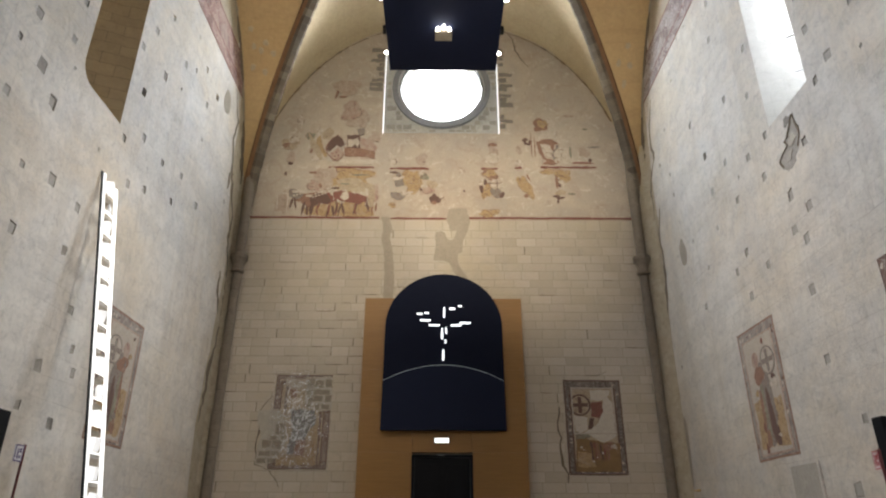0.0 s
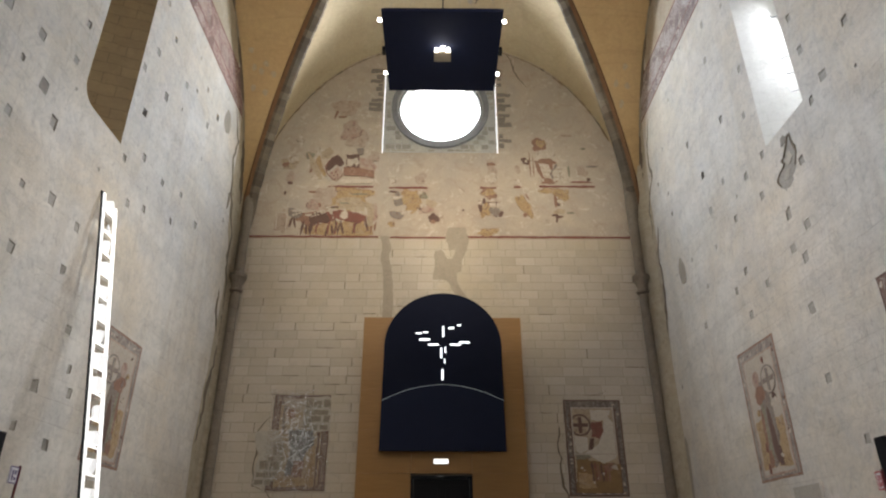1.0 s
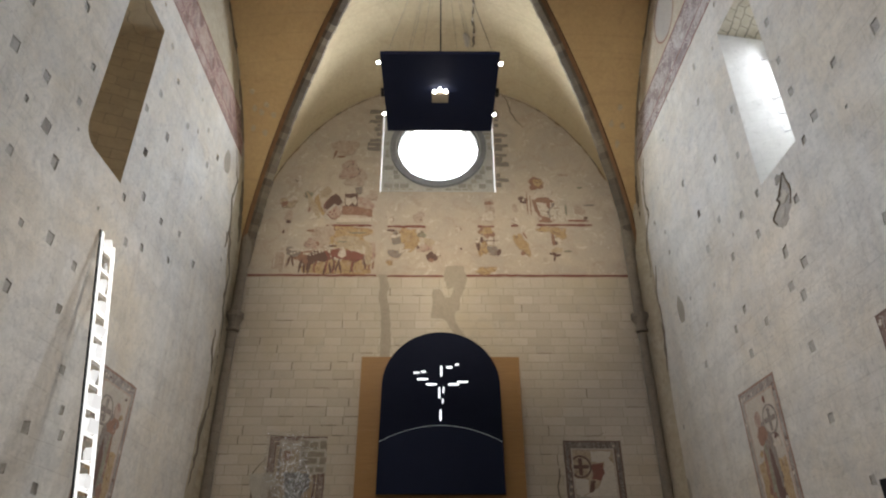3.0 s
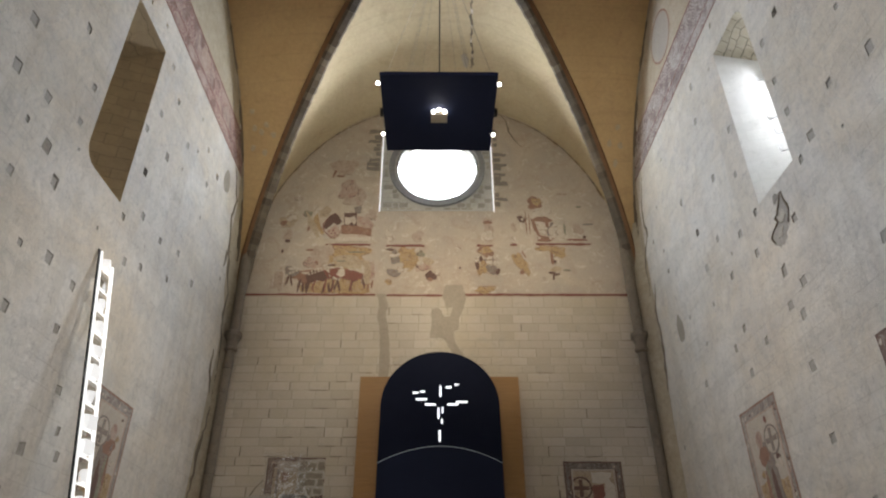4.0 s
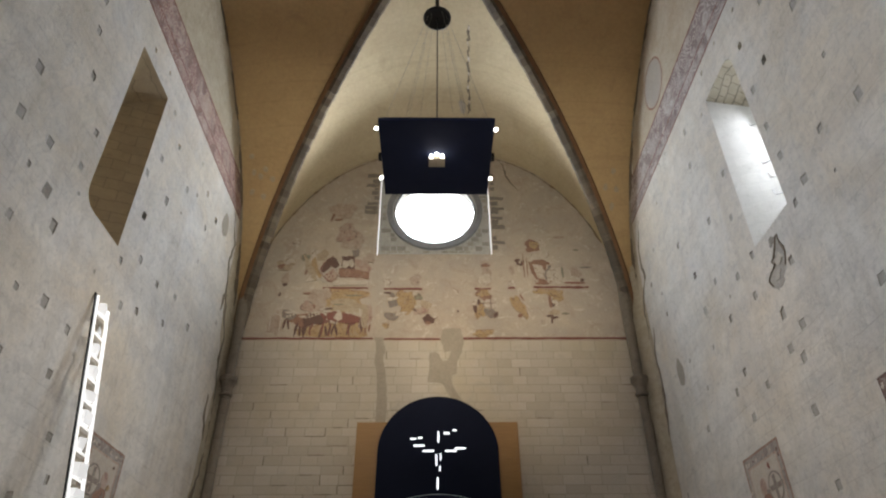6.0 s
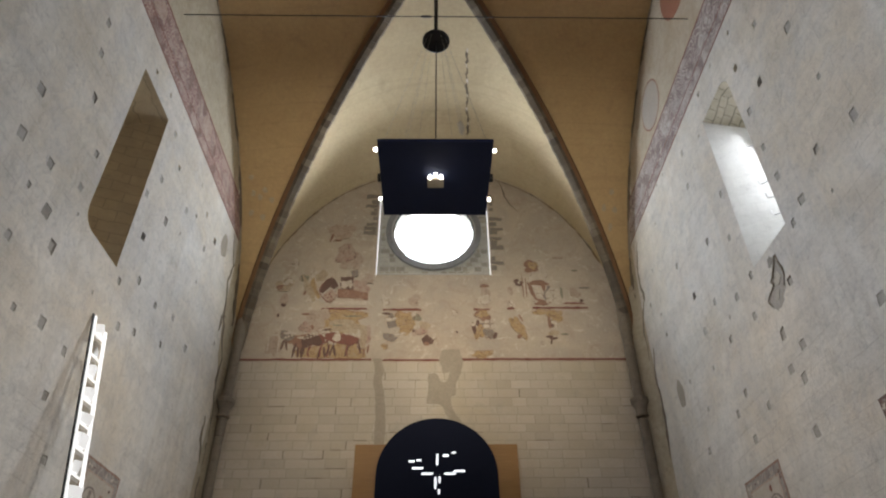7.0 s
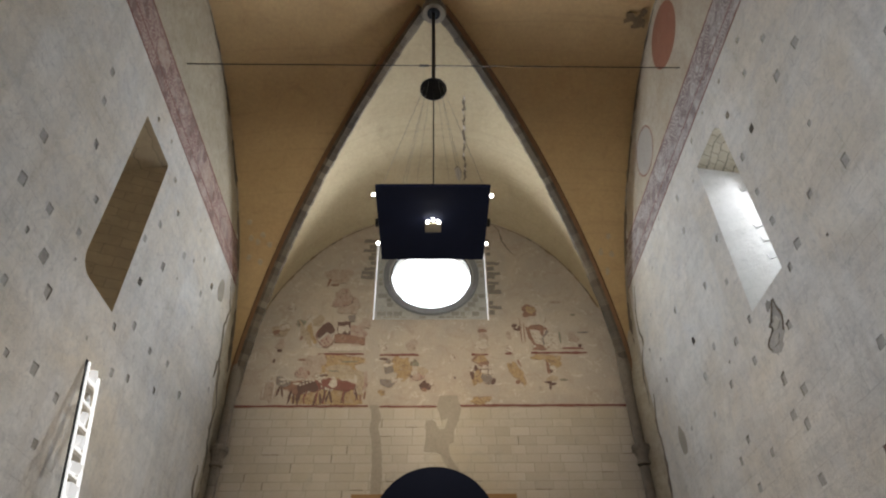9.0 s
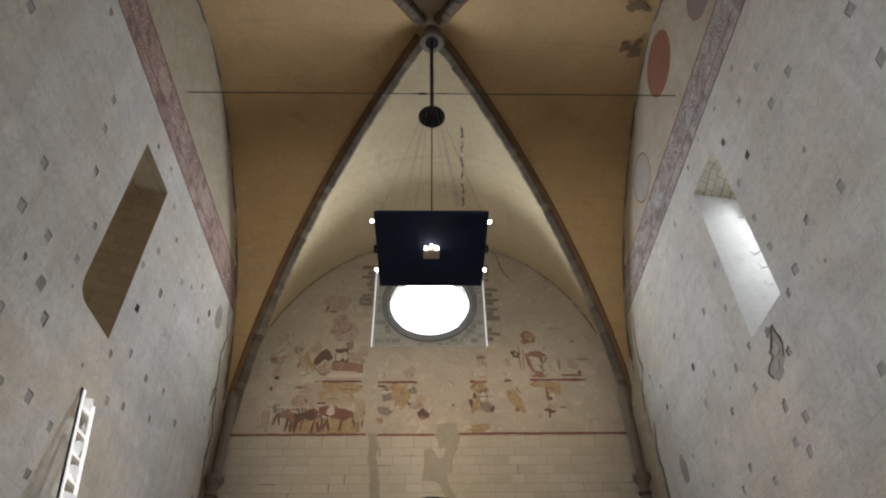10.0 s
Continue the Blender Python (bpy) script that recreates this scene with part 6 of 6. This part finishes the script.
strokes(fr, 3034, 0.0206, [
    ("p_ochre", 3.91, 12.16, 0.57, 0.42, 0), ("p_rust", 3.70, 11.90, 0.11, 0.46, 0), ("p_white", 3.86, 11.87, 0.22, 0.21, 0),
    ("p_dark", 3.78, 11.78, 0.10, 0.11, 0), ("p_field", 3.79, 11.52, 0.32, 0.20, 0), ("p_dark", 3.65, 11.39, 0.22, 0.08, -0.6),
    ("p_dark", 3.78, 11.33, 0.24, 0.08, 0.6), ("p_dark", 3.69, 11.21, 0.07, 0.16, 0), ("p_teal", 4.14, 11.48, 0.25, 0.07, 0)])

# ---- repairs, stains, damage and cracks ----
rp = empty("render_repair", end_map(0, 9.5), "grey cement render patches over the stone", "wall repair")
part("strip", prism(worn_edge([(-1.88, 10.64), (-1.78, 10.33), (-1.81, 9.85), (-1.71, 9.38), (-1.67, 8.46), (-1.69, 7.9), (-1.38, 7.9), (-1.37, 8.47), (-1.41, 9.1), (-1.47, 9.57), (-1.55, 9.85), (-1.5, 10.24), (-1.58, 10.62)], 5),
                    end_face, -0.004, 0.014), M["patch"], rp)
part("strip", prism(worn_edge([(-1.86, 12.9), (-1.70, 12.9), (-1.60, 12.0), (-1.58, 10.6), (-1.88, 10.6), (-1.84, 11.8)], 6), end_face, -0.004, 0.007), M["plaster_end"], rp)
part("patch", prism(worn_edge([(0.17, 10.58), (0.26, 10.38), (0.3, 10.13), (0.49, 10.21), (0.45, 10.0), (0.38, 9.86), (0.23, 9.86), (0.14, 10.07), (0.04, 10.15), (-0.14, 10.13), (-0.17, 9.99), (-0.15, 9.58), (-0.2, 9.18),
                               (0.07, 9.17), (0.28, 9.09), (0.35, 8.87), (0.45, 8.73), (0.60, 8.55), (0.82, 8.62), (0.63, 8.88), (0.55, 9.02), (0.5, 9.21), (0.5, 9.39), (0.66, 9.45), (0.69, 9.86), (0.84, 10.15),
                               (0.89, 10.58), (0.80, 10.95), (0.30, 10.95)][::-1], 7), end_face, -0.004, 0.014), M["patch"], rp)

# Dark ribbons for the cracks, widened to take in the shadow beside the shaft.
ck = empty("wall_cracks", left_map(17.3, 4), "long dark cracks in the limewash beside the corner", "crack", "cracks in the walls")
part("crack", ribbon([(16.24, 14.12), (16.77, 13.3), (16.63, 12.49), (16.95, 11.6), (17.2, 10.9), (17.54, 10.39), (17.4, 9.64), (17.63, 8.93), (17.8, 8.2), (17.75, 7.3)], 0.15, left_map, -0.004, 0.010, 61, 0.07), M["crack"], ck)
part("bare_plaster", prism([(16.75, 14.2), (16.9, 13.2), (16.85, 11.7), (17.15, 10.4), (17.6, 9.6), (17.55, 8.3), (17.4, 7.2), (17.35, 6.2), (17.2, 5.6), (17.2, 4.9), (17.1, 4.2), (17.35, 2.0), (17.3, 0.03), (17.985, 0.03), (17.985, 14.2)],
                           left_map, -0.004, 0.004), M["bare_plaster"], ck, "beige plaster without limewash")
part("crack", ribbon([(17.86, 7.34), (17.63, 6.28), (17.48, 5.77), (17.4, 5.14), (17.25, 4.3)], 0.17, left_map, -0.004, 0.012, 62, 0.07), M["crack"], ck)
part("crack", ribbon([(17.2, 8.5), (17.27, 7.82), (17.5, 7.3)], 0.12, left_map, -0.004, 0.011, 63, 0.05), M["crack"], ck)
part("crack", ribbon([(17.1, 11.6), (16.8, 11.4), (16.75, 10.9)], 0.12, left_map, -0.004, 0.011, 64, 0.05), M["crack"], ck)
ck2 = empty("wall_cracks", right_map(17.3, 4), "long dark crack running down the limewash beside the corner", "crack", "cracks in the walls")
part("crack", ribbon([(16.34, 13.9), (16.7, 13.3), (16.9, 12.84), (16.78, 12.05), (17.09, 11.8), (17.42, 11.2), (17.45, 10.3)], 0.11, right_map, -0.004, 0.010, 65, 0.07), M["crack"], ck2)
part("crack", ribbon([(16.97, 10.43), (17.26, 9.6), (17.16, 9.0), (17.24, 8.22), (17.5, 7.31), (17.8, 6.2), (17.85, 5.4), (17.8, 4.77)], 0.15, right_map, -0.004, 0.011, 66, 0.05), M["crack"], ck2)
part("bare_plaster", prism([(16.9, 14.2), (17.05, 13.1), (17.2, 11.4), (17.2, 10.0), (17.3, 8.3), (17.45, 6.5), (17.6, 5.4), (17.985, 5.0), (17.985, 14.2)],
                           right_map, -0.004, 0.004), M["bare_plaster"], ck2, "beige plaster without limewash")
part("damp", prism(blob(17.55, 3.9, 0.5, 2.6, 67, 0.4, 20), right_map, -0.004, 0.004), M["stain"], ck2, "grey damp stain")

dm = empty("plaster_loss", right_map(10.1, 8.1), "fallen plaster with bare stone and a dark rim", "wall damage")
part("rim", prism(worn_edge([(10.24, 8.25), (10.45, 8.20), (10.58, 8.08), (10.50, 7.92), (10.35, 7.76), (10.12, 7.82), (9.88, 8.04), (9.76, 8.28), (9.80, 8.50), (9.84, 8.75), (9.97, 8.62), (10.10, 8.48), (10.24, 8.39)][::-1], 71, 0.035, 0.05),
                   right_map, -0.004, 0.003), M["pocket_fill"], dm)
part("bare_stone", prism(worn_edge([(10.12, 8.32), (9.96, 8.40), (9.88, 8.27), (10.0, 8.17), (10.16, 8.18)], 74, 0.03, 0.05), right_map, -0.004, 0.018), M["loss_grey"], dm)
part("bare_stone", prism(worn_edge([(10.20, 8.12), (10.06, 8.08), (10.16, 7.96), (10.34, 7.96)], 75, 0.03, 0.05), right_map, -0.004, 0.014), M["niche"], dm)
part("broken_edge", ribbon([(9.86, 8.71), (9.98, 8.56), (10.10, 8.44), (10.24, 8.36), (10.18, 8.26), (10.43, 8.18), (10.54, 8.08), (10.46, 7.93)], 0.06, right_map, -0.004, 0.022, 171, 0.025), M["crack"], dm)
part("broken_edge", ribbon([(9.84, 8.70), (9.80, 8.48), (9.77, 8.28), (9.90, 8.05)], 0.04, right_map, -0.004, 0.020, 172, 0.025), M["crack"], dm)
part("bare_stone", prism(blob(10.06, 8.70, 0.18, 0.22, 173, 0.5, 14), right_map, -0.004, 0.012), M["pocket"], dm)
st = empty("wall_stain", right_map(15.74, 8.48), "dark oval stain on limewash", "stain", "oval stains")
part("stain", prism(blob(15.74, 8.48, 0.42, 0.78, 72, 0.15, 18), right_map, -0.004, 0.006), M["stain"], st)
st = empty("wall_stain", left_map(15.72, 13.25), "grey oval stain on limewash", "stain", "oval stains")
part("stain", prism(blob(15.72, 13.25, 0.5, 0.8, 73, 0.12, 18), left_map, -0.004, 0.006), M["stain"], st)

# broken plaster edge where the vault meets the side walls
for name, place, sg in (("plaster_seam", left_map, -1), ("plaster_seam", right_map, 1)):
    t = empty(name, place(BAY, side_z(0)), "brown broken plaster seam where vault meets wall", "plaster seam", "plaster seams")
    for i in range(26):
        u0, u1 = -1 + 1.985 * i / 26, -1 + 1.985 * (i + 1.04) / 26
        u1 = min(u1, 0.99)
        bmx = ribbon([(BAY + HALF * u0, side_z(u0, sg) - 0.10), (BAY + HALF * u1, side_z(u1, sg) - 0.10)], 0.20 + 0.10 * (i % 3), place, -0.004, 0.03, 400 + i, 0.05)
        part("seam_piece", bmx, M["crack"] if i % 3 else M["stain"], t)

# Dark brown strip drawn along the join of vault and entrance wall.
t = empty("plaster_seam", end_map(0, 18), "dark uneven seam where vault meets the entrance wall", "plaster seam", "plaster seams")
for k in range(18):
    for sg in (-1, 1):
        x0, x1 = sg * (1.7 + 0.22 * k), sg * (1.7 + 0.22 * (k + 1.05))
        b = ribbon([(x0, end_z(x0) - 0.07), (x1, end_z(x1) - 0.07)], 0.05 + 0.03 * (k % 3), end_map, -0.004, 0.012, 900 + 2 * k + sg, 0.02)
        part("seam_piece", b, M["damp_and_seam"] if k % 4 else M["crack"], t)
t = empty("plaster_crack", end_map(2.5, 17.5), "thin crack running down from the vault seam", "crack", "cracks in the walls")
part("crack", ribbon([(2.30, 18.0), (2.53, 17.7), (2.57, 17.22), (2.76, 16.86), (3.01, 16.49)], 0.05, end_map, -0.004, 0.010, 930, 0.03), M["crack"], t)

# crack and grey patch on the vault, pale spots low in the webs
vc = empty("vault_crack", (1.1, 14.5, 18.9), "ragged crack and grey patch in the vault plaster", "crack", "cracks in the vault")


def on_cross(u, v, d=0.0):
    """u: across in metres, v: 0 at the rib to 1 at the end wall."""
    x, y, z = cross_web(1, BAY, u / RIBX, v)
    return (x, y, z - 0.03 - d)


rngc = random.Random(9)
pts = [(1.08 + rngc.uniform(-0.04, 0.04) + 0.14 * max(0, s - 0.35) / 0.4, s) for s in [0.26 + 0.02 * i for i in range(25)]]
for i, ((a, b), (c, d)) in enumerate(zip(pts, pts[1:])):
    w = rngc.uniform(0.012, 0.05)
    part("crack_piece", prism([(a - w, b), (a + w, b), (c + w, d + 0.003), (c - w, d + 0.003)], on_cross, -0.02, 0.02), M["crack" if i % 4 else "p_white"], vc)
part("patch", prism(blob(0.97, 0.72, 0.26, 0.07, 93, 0.3, 14), on_cross, -0.02, 0.02), M["patch"], vc, "grey plaster patch")


def web_spot(x, y, r, seed, m, rough=0.2):
    sgn = 1 if x > 0 else -1
    wall = WR if x > 0 else WL

    def at(u, v, d=0.0):
        q = (v - BAY) / HALF
        xr = RIB_SIDE[sgn] * abs(q)
        s = min(0.98, max(0.02, (abs(u) - xr) / (abs(wall) - xr)))
        p = side_web(sgn, wall, BAY, q, s)
        return (p[0] * 0.997, p[1], p[2] - 0.035 - d)

    ob = part("pale_spot", prism(blob(x, y, 2 * r, 2 * r * 0.75, seed, rough, 22), at, -0.02, 0.01), m)
    return tagged(ob, "pale round spot on the vault plaster", "stain", "pale vault spots")


for i, (x, y) in enumerate(((-5.69, 16.14), (-5.31, 16.2), (-5.97, 16.43), (-5.6, 16.52), (-5.53, 16.0), (-5.95, 15.7), (-5.9, 16.05), (5.64, 16.4), (6.0, 16.45), (5.84, 16.74), (5.9, 16.1))):
    web_spot(x, y, 0.075, 600 + i, M["vault_spot"])
for i, (x, y, r) in enumerate(((6.05, 10.18, 0.24), (6.2, 10.3, 0.16), (5.86, 10.12, 0.15), (6.22, 9.95, 0.14), (5.8, 8.75, 0.22), (6.0, 8.8, 0.18))):
    web_spot(x, y, r, 640 + i, M["damp_and_seam"], 0.7)

# closed side door and its handle
t = empty("side_door", right_map(12.0, 0), "grey plastered flush door in the side wall", "door")
part("leaf", prism([(11.53, 0.02), (12.43, 0.02), (12.43, 2.76), (11.53, 2.76)], right_map, -0.004, 0.02), M["niche"], t)
part("jamb", prism([(11.46, 0.0), (11.525, 0.0), (11.525, 2.78), (11.46, 2.78)], right_map, -0.004, 0.03), M["wash_right"], t)
t = empty("wall_bracket", right_map(16.8, 2.62), "small brass bracket on the wall", "bracket")
part("arm", rod(right_map(17.0, 2.62, 0.0), right_map(17.0, 2.62, 0.16), 0.018), M["brass"], t)
part("grip", rod(right_map(17.0, 2.62, 0.15), right_map(16.6, 2.62, 0.15), 0.016), M["brass"], t)

# ---- ashlar of the entrance wall ----
tagged(part("stone_bed", box((WL + 0.002, END - 0.004, 0.0), (-0.77, END + 0.02, 10.56), box((0.91, END - 0.004, 0.0), (WR - 0.002, END + 0.02, 10.56), box((-0.77, END - 0.004, 3.62), (0.91, END + 0.02, 10.56)))),
            M["mortar"], wall_end, "recessed mortar"))


def stone_bm(u0, v0, u1, v1, d, bm=None):
    bm = bm or bmesh.new()
    c = 0.006
    a = [bm.verts.new(end_map(u, v, 0.0)) for u, v in ((u0, v0), (u1, v0), (u1, v1), (u0, v1))]
    b = [bm.verts.new(end_map(u, v, d - c)) for u, v in ((u0, v0), (u1, v0), (u1, v1), (u0, v1))]
    e = [bm.verts.new(end_map(u, v, d)) for u, v in ((u0 + c, v0 + c), (u1 - c, v0 + c), (u1 - c, v1 - c), (u0 + c, v1 - c))]
    for lo, hi in ((a, b), (b, e)):
        for i in range(4):
            bm.faces.new((lo[i], lo[(i + 1) % 4], hi[(i + 1) % 4], hi[i]))
    bm.faces.new(e)
    return bm


def covered(u0, v0, u1, v1):
    for a, b, c, d in ((-2.15, -1, 2.3, 7.8), (-4.5, 3.22, -3.05, 5.62), (3.5, 3.1, 4.95, 5.5)):
        if u0 > a and u1 < c and v0 > b and v1 < d:
            return True
    return False


rng = random.Random(17)
rest = bmesh.new()
count = 0
joints = []
v = 0.0
row = 0
while v < 10.4:
    h = rng.uniform(0.235, 0.285)
    if v + h > 10.3:
        h = 10.55 - v
    u = WL + 0.01
    first = True
    while u < WR - 0.02:
        w = rng.uniform(0.40, 0.72) * (0.6 if first and row % 2 else 1)
        first = False
        if u + w > WR - 0.3:
            w = WR - 0.01 - u
        gap = rng.choice((0.002, 0.003, 0.004, 0.005, 0.009))
        spans = [(u, u + w)]
        if v < 3.7 and u < 1.0 and u + w > -0.85:
            spans = []
        for a, b in spans:
            if covered(a, v, b, v + h):
                continue
            d = rng.uniform(0.005, 0.0065)
            if v > 2.2 and rng.random() < (0.5 if -3.7 < u < -2.1 and 5.7 < v < 8.2 else 0.13 if u < 0 else 0.07):
                joints.append((a, v, b, v + h))
            if 3.6 < v < 9.0 and count < 300 and not (-2.4 < a < 2.3 and v < 7.7):
                part("stone", stone_bm(a + gap, v + 0.004, b - gap, v + h - rng.choice((0.003, 0.004, 0.006, 0.010)), d), M["ashlar"], wall_end)
                count += 1
            else:
                stone_bm(a + gap, v + 0.004, b - gap, v + h - 0.004, d, rest)
        u += w
    v += h
    row += 1
more = part("stonework", rest, M["ashlar"], wall_end)
more["kind"] = "stuff"

# joints that have lost their mortar
oj = empty("open_joints", end_map(-3, 6), "dark open joints between wall stones", "crack", "cracks in the walls")
for k, (a, v0, b, v1) in enumerate(joints):
    if k % 2:
        part("open_joint", prism(ragged(a - 0.010, v0 + 0.01, a + 0.010, v1 - 0.01, k, 0.004, 0.08), end_map, 0.0, 0.0075), M["crack"], oj)
    else:
        part("open_joint", prism(ragged(a + 0.02, v0 - 0.009, a + (b - a) * rng.uniform(0.5, 1.0), v0 + 0.009, k, 0.004, 0.1), end_map, 0.0, 0.0075), M["crack"], oj)
